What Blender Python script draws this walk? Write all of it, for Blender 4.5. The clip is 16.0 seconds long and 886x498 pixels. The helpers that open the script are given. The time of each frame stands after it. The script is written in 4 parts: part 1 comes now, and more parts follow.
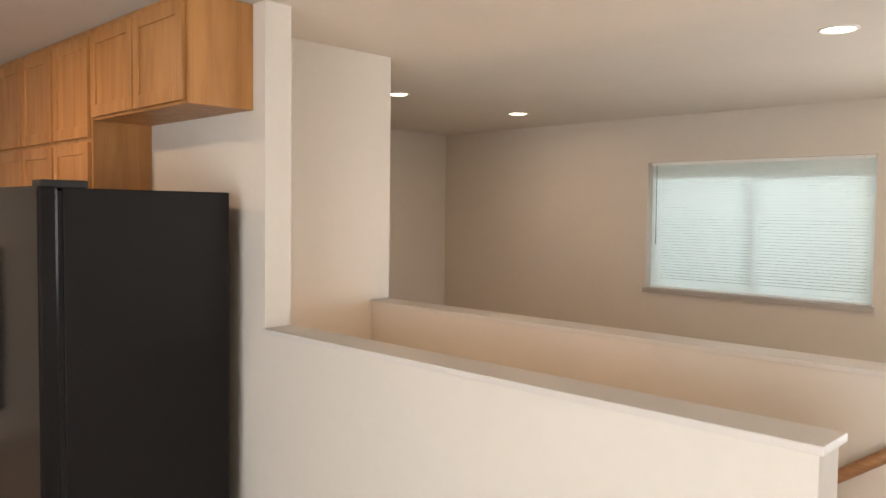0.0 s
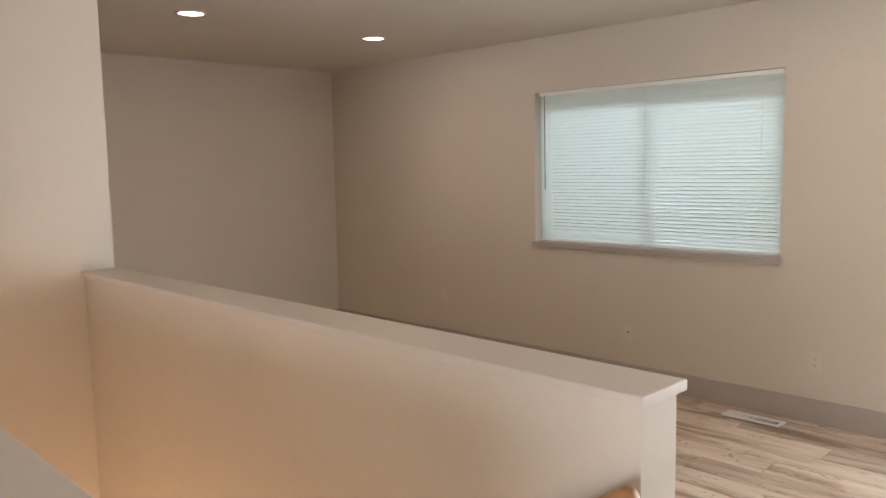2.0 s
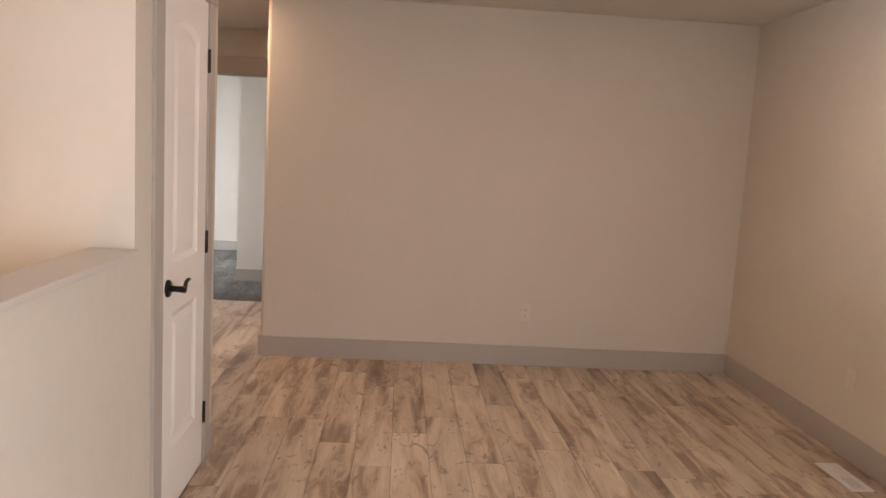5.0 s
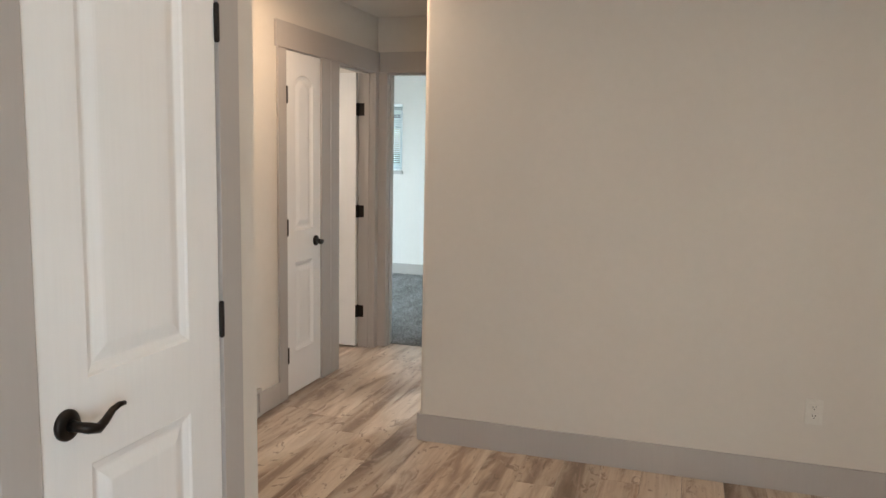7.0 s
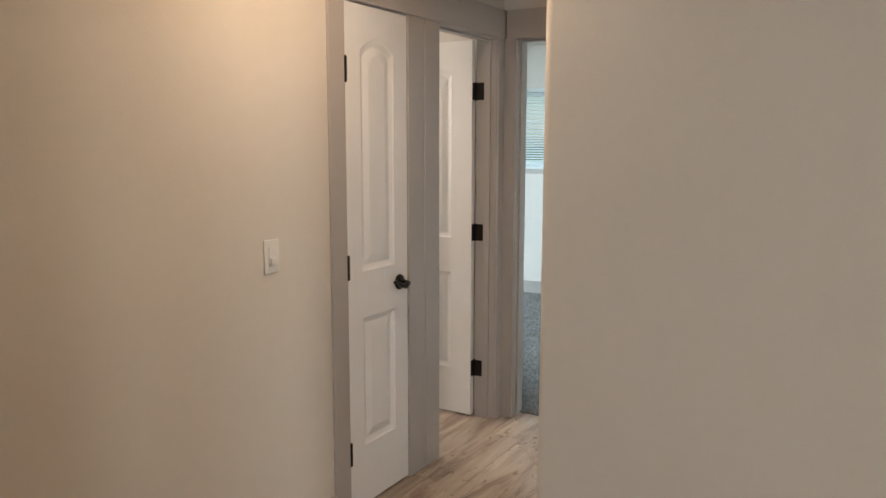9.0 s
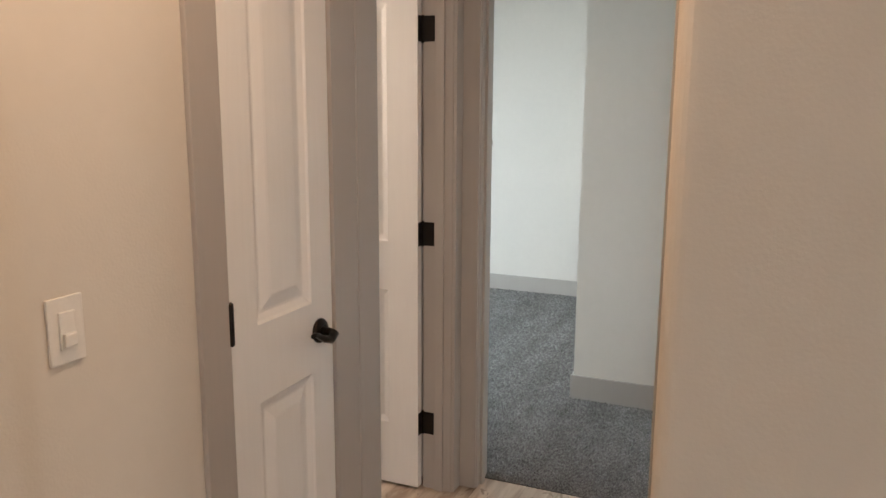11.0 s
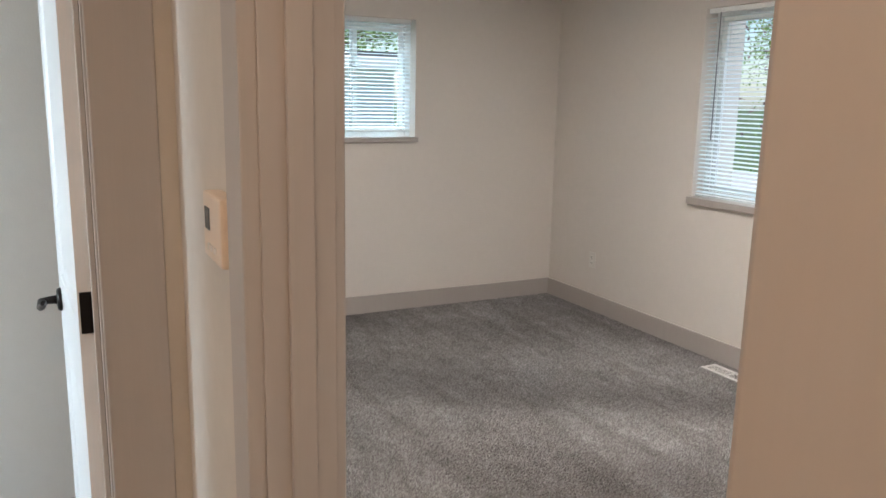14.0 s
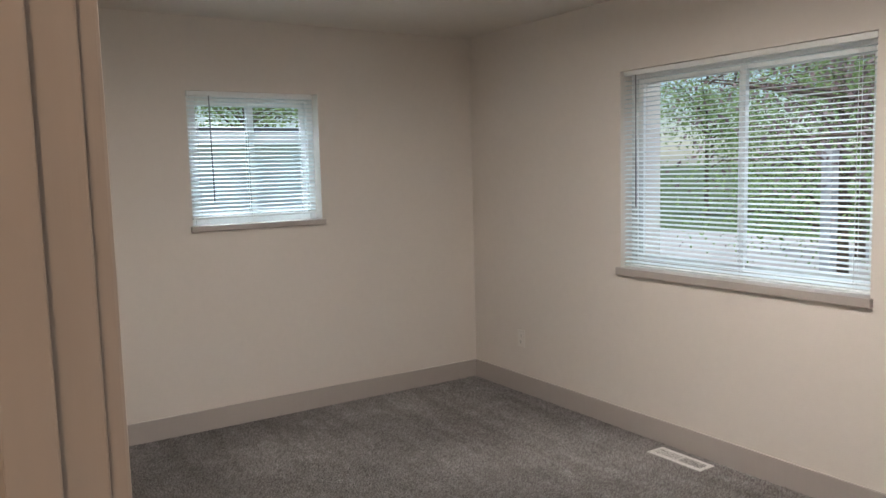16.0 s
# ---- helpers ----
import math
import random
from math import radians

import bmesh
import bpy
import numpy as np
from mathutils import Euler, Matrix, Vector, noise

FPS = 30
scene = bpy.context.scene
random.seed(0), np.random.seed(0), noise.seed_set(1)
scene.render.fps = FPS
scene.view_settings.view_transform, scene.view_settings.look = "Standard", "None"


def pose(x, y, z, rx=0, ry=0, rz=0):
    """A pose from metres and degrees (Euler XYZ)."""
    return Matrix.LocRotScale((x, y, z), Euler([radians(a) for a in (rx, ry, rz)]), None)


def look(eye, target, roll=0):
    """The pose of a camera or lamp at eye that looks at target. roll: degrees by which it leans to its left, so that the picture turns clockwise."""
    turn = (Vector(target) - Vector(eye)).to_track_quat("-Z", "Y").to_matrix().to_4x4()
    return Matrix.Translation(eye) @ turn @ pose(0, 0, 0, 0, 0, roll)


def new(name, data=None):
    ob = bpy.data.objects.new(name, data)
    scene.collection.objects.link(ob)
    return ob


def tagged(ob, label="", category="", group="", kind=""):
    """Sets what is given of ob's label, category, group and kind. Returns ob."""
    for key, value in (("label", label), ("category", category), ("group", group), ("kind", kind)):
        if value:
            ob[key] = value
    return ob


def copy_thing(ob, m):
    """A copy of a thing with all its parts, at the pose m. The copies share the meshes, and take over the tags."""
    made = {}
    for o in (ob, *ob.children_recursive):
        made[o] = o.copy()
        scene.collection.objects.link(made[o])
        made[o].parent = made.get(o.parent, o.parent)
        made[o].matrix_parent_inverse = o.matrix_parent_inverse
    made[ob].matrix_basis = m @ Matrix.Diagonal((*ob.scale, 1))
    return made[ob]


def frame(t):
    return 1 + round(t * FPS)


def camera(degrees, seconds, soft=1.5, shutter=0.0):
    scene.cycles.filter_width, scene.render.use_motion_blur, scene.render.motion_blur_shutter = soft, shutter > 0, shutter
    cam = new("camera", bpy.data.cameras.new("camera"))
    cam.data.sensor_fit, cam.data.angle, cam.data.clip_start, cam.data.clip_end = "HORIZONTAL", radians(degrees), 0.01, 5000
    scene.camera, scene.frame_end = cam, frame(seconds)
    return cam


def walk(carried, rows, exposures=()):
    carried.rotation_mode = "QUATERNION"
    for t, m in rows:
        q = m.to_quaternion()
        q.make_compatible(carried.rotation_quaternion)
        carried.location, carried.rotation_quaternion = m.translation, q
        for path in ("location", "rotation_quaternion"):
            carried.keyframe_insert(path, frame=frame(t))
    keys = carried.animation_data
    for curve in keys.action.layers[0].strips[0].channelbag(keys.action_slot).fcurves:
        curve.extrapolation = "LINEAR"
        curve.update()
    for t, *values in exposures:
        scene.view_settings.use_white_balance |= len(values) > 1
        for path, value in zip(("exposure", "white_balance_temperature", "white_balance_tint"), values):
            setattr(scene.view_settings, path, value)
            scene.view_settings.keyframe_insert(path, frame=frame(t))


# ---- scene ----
cam = camera(60.0, 16.0)
PATH = [
    (0, (0.549, 1.215, 1.594), (-0.853, 2.638, 1.497), 0.7),
    (0.5, (0.634, 1.503, 1.556), (-0.675, 3.009, 1.419), 0.4),
    (1, (0.652, 1.911, 1.546), (-0.556, 3.496, 1.378), -0.8),
    (1.5, (0.686, 2.324, 1.533), (-0.576, 3.862, 1.333), -1.4),
    (2, (0.69, 2.75, 1.513), (-0.727, 4.146, 1.301), -1.1),
    (2.5, (0.631, 3.237, 1.513), (-0.867, 4.547, 1.311), -0.7),
    (3, (0.605, 3.664, 1.512), (-1.056, 4.756, 1.294), 1.2),
    (3.5, (0.51, 4.063, 1.491), (-1.303, 4.874, 1.254), 1.1),
    (4, (0.313, 4.334, 1.482), (-1.574, 4.948, 1.233), 1.4),
    (4.2, (0.248, 4.458, 1.478), (-1.67, 4.966, 1.231), 1.9),
    (6.3, (-1.195, 5.244, 1.486), (-3.147, 4.892, 1.229), 3.1),
    (6.5, (-1.374, 5.241, 1.498), (-3.353, 4.819, 1.242), 2.9),
    (7, (-1.800, 5.244, 1.483), (-3.727, 4.629, 1.226), 1.1),
    (7.5, (-2.230, 5.212, 1.506), (-4.073, 4.372, 1.262), 0.9),
    (8, (-2.651, 5.102, 1.527), (-4.430, 4.127, 1.307), 0.9),
    (10.5, (-4.238, 4.333, 1.493), (-5.966, 3.309, 1.139), 0.5),
    (11, (-4.440, 4.100, 1.496), (-6.284, 3.309, 1.128), 0.3),
    (11.5, (-4.632, 3.923, 1.466), (-6.534, 3.293, 1.081), -0.1),
    (12, (-4.845, 3.831, 1.467), (-6.783, 3.355, 1.041), 0.4),
    (12.5, (-5.033, 3.763, 1.466), (-7.013, 3.612, 1.002), 0.0),
    (13, (-5.175, 3.669, 1.471), (-7.141, 3.971, 1.016), -0.5),
    (13.5, (-5.333, 3.678, 1.469), (-7.191, 4.399, 1.034), 0.3),
    (14, (-5.514, 3.760, 1.491), (-7.299, 4.667, 1.102), 1.2),
    (14.5, (-5.645, 3.835, 1.507), (-7.375, 4.870, 1.193), 1.2),
    (15, (-5.759, 3.873, 1.519), (-7.409, 5.048, 1.275), 1.0),
    (15.5, (-5.843, 3.938, 1.519), (-7.511, 5.088, 1.278), -0.1),
    (16, (-5.867, 3.992, 1.526), (-7.572, 5.092, 1.316), -1.5),
]
EXPOSURES = [
    (0, -0.12, 7050, 15), (0.6, -0.4, 6750, 14), (1, -0.5, 6700, 15), (1.5, -0.78, 7000, 15), (2, -0.36, 6850, 16), (3, -0.23, 7150, 22), (3.5, -0.14, 7600, 29), (4, -0.1, 7700, 31),
    (6.5, 0.27, 5950, 6), (7.5, 0.17, 6000, 6), (8, 0.1, 6000, 6), (10.5, 0.0, 5950, 7), (11, 0.0, 6500, 12), (12, 0.15, 6450, 12), (12.5, 0.18, 6400, 14),
    (13, 0.14, 6350, 12), (13.5, 0.12, 6750, 17), (14, 0.28, 6050, 11), (14.5, 0.17, 5700, 8), (15, -0.1, 6150, 11.5), (16, -0.07, 6250, 12.5),
]
walk(cam, [(t, look(eye, target, roll)) for t, eye, target, roll in PATH], EXPOSURES)


# ---- world, sun and large lights ----
EASTX = 2.4
world = bpy.data.worlds.new("sky")
scene.world = world
world.use_nodes = True
wn = world.node_tree.nodes
sky = wn.new("ShaderNodeTexSky")
sky.sky_type, sky.sun_disc = "NISHITA", False
SUN_EL, SUN_AZ = 60.0, 158.0
sky.sun_elevation, sky.sun_rotation = radians(SUN_EL), radians(SUN_AZ)
world.node_tree.links.new(sky.outputs[0], wn["Background"].inputs[0])
wn["Background"].inputs[1].default_value = 0.15

sun = new("sun", bpy.data.lights.new("sun", "SUN"))
sun.data.energy, sun.data.angle, sun.data.color = 5.0, radians(0.5), (1.0, 0.95, 0.87)
az, el = radians(SUN_AZ), radians(SUN_EL)
sun_from = Vector((math.sin(az) * math.cos(el), math.cos(az) * math.cos(el), math.sin(el)))
sun.matrix_world = look(sun_from * 40, (0, 0, 0))


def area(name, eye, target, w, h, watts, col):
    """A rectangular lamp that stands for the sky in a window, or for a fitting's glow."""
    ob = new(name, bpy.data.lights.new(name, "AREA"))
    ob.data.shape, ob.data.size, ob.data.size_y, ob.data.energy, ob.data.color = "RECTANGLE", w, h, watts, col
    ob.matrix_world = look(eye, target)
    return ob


def disc_lamp(name, x, y, z, size, watts, col):
    ob = new(name, bpy.data.lights.new(name, "AREA"))
    ob.data.shape, ob.data.size, ob.data.energy, ob.data.color = "DISK", size, watts, col
    ob.location = (x, y, z)
    return ob


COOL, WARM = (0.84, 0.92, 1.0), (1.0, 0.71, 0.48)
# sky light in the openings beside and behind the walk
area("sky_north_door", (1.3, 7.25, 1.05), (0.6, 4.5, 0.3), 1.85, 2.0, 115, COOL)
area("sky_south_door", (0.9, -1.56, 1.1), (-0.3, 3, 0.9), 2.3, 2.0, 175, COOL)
# daylight of an assumed south window, aimed low to brighten the carpet
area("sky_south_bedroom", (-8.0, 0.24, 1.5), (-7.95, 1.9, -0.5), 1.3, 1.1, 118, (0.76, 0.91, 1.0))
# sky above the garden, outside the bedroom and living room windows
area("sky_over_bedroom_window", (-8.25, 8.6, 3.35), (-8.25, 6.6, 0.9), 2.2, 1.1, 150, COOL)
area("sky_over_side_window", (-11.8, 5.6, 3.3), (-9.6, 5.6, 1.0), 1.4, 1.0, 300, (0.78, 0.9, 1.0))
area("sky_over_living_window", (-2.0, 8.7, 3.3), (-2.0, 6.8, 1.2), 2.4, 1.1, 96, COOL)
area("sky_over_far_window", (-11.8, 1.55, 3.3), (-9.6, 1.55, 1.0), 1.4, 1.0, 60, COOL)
# recessed lamps of the place
RECESSED = [(-3.62, 4.96), (-3.64, 6.36), (-0.65, 4.96), (-0.61, 6.28), (-5.3, 3.58), (-3.3, 1.7)]
for i, (x, y) in enumerate(RECESSED):
    disc_lamp("recessed_glow", x, y, 2.425, 0.13, (4.2, 4.2, 4.0, 4.0, 11.5, 16)[i], (1.0, 0.68, 0.44) if i == 4 else WARM)
# fill lamp under an assumed bedroom dome, out of view
disc_lamp("bedroom_glow", -7.6, 5.5, 2.30, 0.26, 58, (1.0, 0.90, 0.80))
# added bathroom lamp, only there to brighten the open door's face
disc_lamp("bathroom_glow", -6.75, 1.9, 2.30, 0.26, 16, (1.0, 0.86, 0.74))
# point lamp for the warm glow from below; its true source is unknown
stair = new("stair_glow", bpy.data.lights.new("stair_glow", "POINT"))
stair.data.energy, stair.data.shadow_soft_size, stair.data.color = 42, 0.06, (1.0, 0.66, 0.42)
stair.location = (-1.6, 3.24, -0.7)

# ---- materials ----


class Nodes:
    """Short ways to write node materials."""

    def __init__(self, name):
        self.mat = bpy.data.materials.new(name)
        self.mat.use_nodes = True
        self.t = self.mat.node_tree
        self.b = self.t.nodes["Principled BSDF"]
        self.co = self.t.nodes.new("ShaderNodeTexCoord").outputs["Object"]

    def link(self, a, b):
        self.t.links.new(a, b)

    def node(self, kind, **inputs):
        n = self.t.nodes.new(kind)
        for key, value in inputs.items():
            sock = n.inputs[key.replace("_", " ")]
            if hasattr(value, "is_output"):
                self.link(value, sock)
            else:
                sock.default_value = value
        return n

    def scaled(self, v, sx, sy, sz):
        n = self.t.nodes.new("ShaderNodeMapping")
        self.link(v, n.inputs["Vector"])
        n.inputs["Scale"].default_value = (sx, sy, sz)
        return n.outputs[0]

    def noise(self, scale, detail=4.0, rough=0.55, vec=None, distort=0.0):
        return self.node("ShaderNodeTexNoise", Vector=vec or self.co, Scale=scale, Detail=detail, Roughness=rough, Distortion=distort).outputs["Fac"]

    def ramp(self, fac, *stops):
        n = self.t.nodes.new("ShaderNodeValToRGB")
        self.link(fac, n.inputs[0])
        el = n.color_ramp.elements
        while len(el) < len(stops):
            el.new(0.5)
        for e, (pos, col) in zip(el, stops):
            e.position = pos
            e.color = (*col, 1) if len(col) == 3 else col
        return n.outputs[0]

    def mix(self, fac, a, b, mode="MIX"):
        n = self.t.nodes.new("ShaderNodeMix")
        n.data_type, n.blend_type = "RGBA", mode
        for sock, value in ((n.inputs["Factor"], fac), (n.inputs[6], a), (n.inputs[7], b)):
            if hasattr(value, "is_output"):
                self.link(value, sock)
            else:
                sock.default_value = value if not isinstance(value, tuple) else (*value, 1)
        return n.outputs[2]

    def bump(self, height, strength, distance):
        n = self.node("ShaderNodeBump", Height=height, Strength=strength, Distance=distance)
        self.link(n.outputs[0], self.b.inputs["Normal"])

    def out(self, color, rough, metal=0.0, spec=0.5):
        for sock, value in ((self.b.inputs["Base Color"], color), (self.b.inputs["Roughness"], rough)):
            if hasattr(value, "is_output"):
                self.link(value, sock)
            else:
                sock.default_value = (*value, 1) if isinstance(value, tuple) else value
        self.b.inputs["Metallic"].default_value = metal
        self.b.inputs["Specular IOR Level"].default_value = spec
        return self.mat


def tint(c, k):
    return tuple(min(1.0, v * k) for v in c)


def paint(name, col, rough=0.6, grain=160.0, relief=0.0012, spread=0.05):
    """Rolled wall paint: broad unevenness, scuffs and an orange-peel relief."""
    n = Nodes(name)
    broad = n.noise(1.3, 3)
    fine = n.noise(24.0, 5)
    c = n.mix(broad, tint(col, 1 - spread), tint(col, 1 + spread))
    c = n.mix(n.ramp(fine, (0.35, (0, 0, 0)), (0.75, (0.14, 0.14, 0.14))), c, tint(col, 0.86))
    peel = n.noise(grain, 2, 0.5)
    n.bump(peel, 0.35, relief)
    r = n.ramp(fine, (0.3, (rough - 0.06,) * 3), (0.8, (rough + 0.1,) * 3))
    return n.out(c, r, 0, 0.35)


def enamel(name, col, rough=0.38):
    """Brushed trim or door paint, with faint vertical brush marks and grime."""
    n = Nodes(name)
    marks = n.noise(1.0, 4, 0.6, n.scaled(n.co, 90, 90, 5))
    broad = n.noise(2.2, 3)
    c = n.mix(broad, tint(col, 0.95), tint(col, 1.04))
    c = n.mix(n.ramp(marks, (0.4, (0, 0, 0)), (0.8, (0.16, 0.16, 0.16))), c, tint(col, 0.82))
    n.bump(marks, 0.18, 0.0012)
    return n.out(c, n.ramp(broad, (0.3, (rough - 0.06,) * 3), (0.8, (rough + 0.12,) * 3)), 0, 0.4)


def simple(name, col, rough=0.5, metal=0.0, grain=60.0, relief=0.0004, spread=0.08):
    n = Nodes(name)
    f = n.noise(grain, 4)
    n.bump(f, 0.3, relief)
    return n.out(n.mix(f, tint(col, 1 - spread), tint(col, 1 + spread)), n.ramp(f, (0.3, (max(0.02, rough - 0.08),) * 3), (0.8, (rough + 0.08,) * 3)), metal)


def plank_paint(name):
    """Pale brushed oak-look boards with long dark streaks and knots; every board has its own."""
    n = Nodes(name)
    info = n.t.nodes.new("ShaderNodeObjectInfo")
    isl = n.t.nodes.new("ShaderNodeNewGeometry").outputs["Random Per Island"]
    rnd = n.node("ShaderNodeMath", **{})
    rnd.operation = "ADD"
    n.link(info.outputs["Random"], rnd.inputs[0])
    n.link(isl, rnd.inputs[1])
    shift = n.node("ShaderNodeCombineXYZ")
    for i, k in enumerate((37.0, 91.0, 53.0)):
        m = n.t.nodes.new("ShaderNodeMath")
        m.operation = "MULTIPLY"
        n.link(rnd.outputs[0], m.inputs[0])
        m.inputs[1].default_value = k
        n.link(m.outputs[0], shift.inputs[i])
    add = n.t.nodes.new("ShaderNodeVectorMath")
    add.operation = "ADD"
    n.link(n.co, add.inputs[0])
    n.link(shift.outputs[0], add.inputs[1])
    v = add.outputs[0]
    streak = n.noise(1.0, 5, 0.55, n.scaled(v, 1.15, 9, 4), 0.8)
    fine = n.noise(1.0, 5, 0.65, n.scaled(v, 6, 110, 20))
    patch = n.noise(1.0, 5, 0.6, n.scaled(v, 3.6, 9, 5), 1.6)
    knot = n.noise(1.0, 4, 0.6, n.scaled(v, 5.5, 11, 5), 2.4)
    c = n.ramp(streak, (0.31, (0.20, 0.142, 0.105)), (0.42, (0.33, 0.248, 0.188)), (0.49, (0.49, 0.40, 0.32)), (0.60, (0.62, 0.54, 0.455)))
    c = n.mix(n.ramp(patch, (0.50, (0, 0, 0)), (0.64, (0.7, 0.7, 0.7))), c, (0.56, 0.48, 0.395))
    c = n.mix(n.ramp(knot, (0.60, (0, 0, 0)), (0.66, (0.7, 0.7, 0.7))), c, (0.18, 0.122, 0.09))
    c = n.mix(n.ramp(fine, (0.33, (0.18, 0.18, 0.18)), (0.6, (0, 0, 0))), c, (0.20, 0.14, 0.10))
    part_of = n.t.nodes.new("ShaderNodeMath")
    part_of.operation = "FRACT"
    n.link(rnd.outputs[0], part_of.inputs[0])
    tone = n.ramp(part_of.outputs[0], (0.0, (0.72, 0.69, 0.66)), (0.25, (1.0, 0.98, 0.95)), (0.65, (1.16, 1.14, 1.12)), (1.0, (0.92, 0.89, 0.86)))
    c = n.mix(1.0, c, tone, "MULTIPLY")
    n.bump(fine, 0.2, 0.001)
    return n.out(c, n.ramp(fine, (0.3, (0.40,) * 3), (0.7, (0.28,) * 3)), 0, 0.5)


def carpet_paint(name, col):
    n = Nodes(name)
    tuft = n.node("ShaderNodeTexVoronoi", Vector=n.co, Scale=150.0).outputs["Distance"]
    curl = n.noise(75.0, 6, 0.7)
    nap = n.noise(1.0, 5, 0.65, n.scaled(n.co, 2.6, 4.2, 1), 1.4)
    c = n.mix(curl, tint(col, 0.45), tint(col, 1.6))
    # sheen of the nap, painted as lighter patches
    c = n.mix(n.ramp(nap, (0.36, (0, 0, 0)), (0.68, (0.55, 0.55, 0.55))), c, tint(col, 1.55))
    # shade between the tufts, darkened in the colour
    c = n.mix(n.ramp(tuft, (0.3, (0, 0, 0)), (0.8, (0.6, 0.6, 0.6))), c, tint(col, 0.35))
    h = n.mix(0.5, curl, tuft)
    n.bump(h, 0.9, 0.012)
    n.b.inputs["Sheen Weight"].default_value = 0.25
    return n.out(c, 0.97, 0, 0.1)


def wood_paint(name, dark, light, sx=30.0, sy=30.0, sz=2.0, rough=0.35):
    n = Nodes(name)
    g = n.noise(1.0, 6, 0.6, n.scaled(n.co, sx, sy, sz), 0.6)
    broad = n.noise(2.5, 3)
    c = n.ramp(g, (0.28, dark), (0.7, light))
    c = n.mix(n.ramp(broad, (0.3, (0, 0, 0)), (0.8, (0.4, 0.4, 0.4))), c, tint(light, 0.85))
    n.bump(g, 0.15, 0.001)
    return n.out(c, n.ramp(g, (0.3, (rough + 0.1,) * 3), (0.8, (rough - 0.05,) * 3)), 0, 0.5)


def glass_paint(name):
    n = Nodes(name)
    n.b.inputs["Transmission Weight"].default_value = 1.0
    n.b.inputs["IOR"].default_value = 1.05
    return n.out((0.95, 0.98, 0.97), 0.0, 0, 0.5)


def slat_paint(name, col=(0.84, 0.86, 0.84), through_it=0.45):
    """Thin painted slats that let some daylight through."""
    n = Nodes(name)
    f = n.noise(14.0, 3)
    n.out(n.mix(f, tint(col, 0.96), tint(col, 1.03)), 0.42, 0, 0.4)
    tr = n.node("ShaderNodeBsdfTranslucent", Color=(0.72, 0.87, 0.84, 1))
    mx = n.t.nodes.new("ShaderNodeMixShader")
    mx.inputs[0].default_value = through_it
    n.link(n.b.outputs[0], mx.inputs[1])
    n.link(tr.outputs[0], mx.inputs[2])
    n.link(mx.outputs[0], n.t.nodes["Material Output"].inputs[0])
    return n.mat


def glow_paint(name, col, strength):
    n = Nodes(name)
    n.b.inputs["Emission Color"].default_value = (*col, 1)
    n.b.inputs["Emission Strength"].default_value = strength
    return n.out((0.9, 0.9, 0.88), 0.5)


def leaf_paint(name, dark, light):
    n = Nodes(name)
    isl = n.t.nodes.new("ShaderNodeNewGeometry").outputs["Random Per Island"]
    c = n.ramp(isl, (0.0, dark), (1.0, light))
    n.out(c, 0.55, 0, 0.3)
    tr = n.node("ShaderNodeBsdfTranslucent")
    n.link(c, tr.inputs[0])
    mx = n.t.nodes.new("ShaderNodeMixShader")
    mx.inputs[0].default_value = 0.5
    n.link(n.b.outputs[0], mx.inputs[1])
    n.link(tr.outputs[0], mx.inputs[2])
    n.link(mx.outputs[0], n.t.nodes["Material Output"].inputs[0])
    return n.mat


WALL = paint("wall_paint_greige", (0.638, 0.586, 0.515))
WALL_BED = paint("wall_paint_cream", (0.71, 0.665, 0.61))
CEIL = paint("ceiling_paint", (0.665, 0.62, 0.555), 0.8, 90.0, 0.002)
TRIM = enamel("trim_paint_taupe", (0.435, 0.397, 0.363))
CAP = enamel("cap_paint", (0.60, 0.555, 0.505))
DOORWHITE = enamel("door_paint_white", (0.83, 0.81, 0.785))
FLOOR = plank_paint("plank_floor")
SUB = simple("dark_underlay", (0.05, 0.04, 0.035), 0.9)
CARPET = carpet_paint("carpet_grey", (0.155, 0.145, 0.138))
BRONZE = simple("oil_rubbed_bronze", (0.022, 0.017, 0.014), 0.38, 0.7, 40.0)
MAPLE = wood_paint("maple_cabinet", (0.34, 0.143, 0.042), (0.51, 0.24, 0.078), 18, 18, 1.6)
OAK = wood_paint("oak_rail", (0.22, 0.10, 0.04), (0.40, 0.20, 0.085), 4, 60, 60, 0.3)
BLACK = simple("black_appliance", (0.010, 0.0085, 0.008), 0.58, 0.0, 220.0, 0.0006)
GASKET = simple("black_gasket", (0.008, 0.008, 0.008), 0.6)
VINYL = simple("white_vinyl", (0.80, 0.82, 0.80), 0.35)
SLAT = slat_paint("blind_slat", (0.82, 0.85, 0.83), 0.42)
# white slats darkened and blued in colour, to look dimmer against the light
SLAT_DIMMED = slat_paint("blind_slat_dimmed", (0.66, 0.70, 0.74), 0.33)
CORD = simple("white_cord", (0.75, 0.76, 0.75), 0.8)
WAND = simple("smoked_wand", (0.20, 0.22, 0.22), 0.3)
PLATE = simple("ivory_plate", (0.655, 0.615, 0.545), 0.45)
PLASTIC = simple("white_plastic", (0.72, 0.69, 0.64), 0.4)
ALMOND = simple("almond_plastic", (0.72, 0.60, 0.48), 0.45)
DARK = simple("dark_slot", (0.012, 0.012, 0.012), 0.7)
SCREEN = simple("grey_display", (0.06, 0.065, 0.06), 0.25)
VENTWHITE = simple("white_enamel_metal", (0.74, 0.73, 0.71), 0.4)
GLASS = glass_paint("window_glass")
LED = glow_paint("led_lens", (1.0, 0.86, 0.66), 9.0)
DOME = glow_paint("frosted_dome", (1.0, 0.86, 0.68), 4.0)
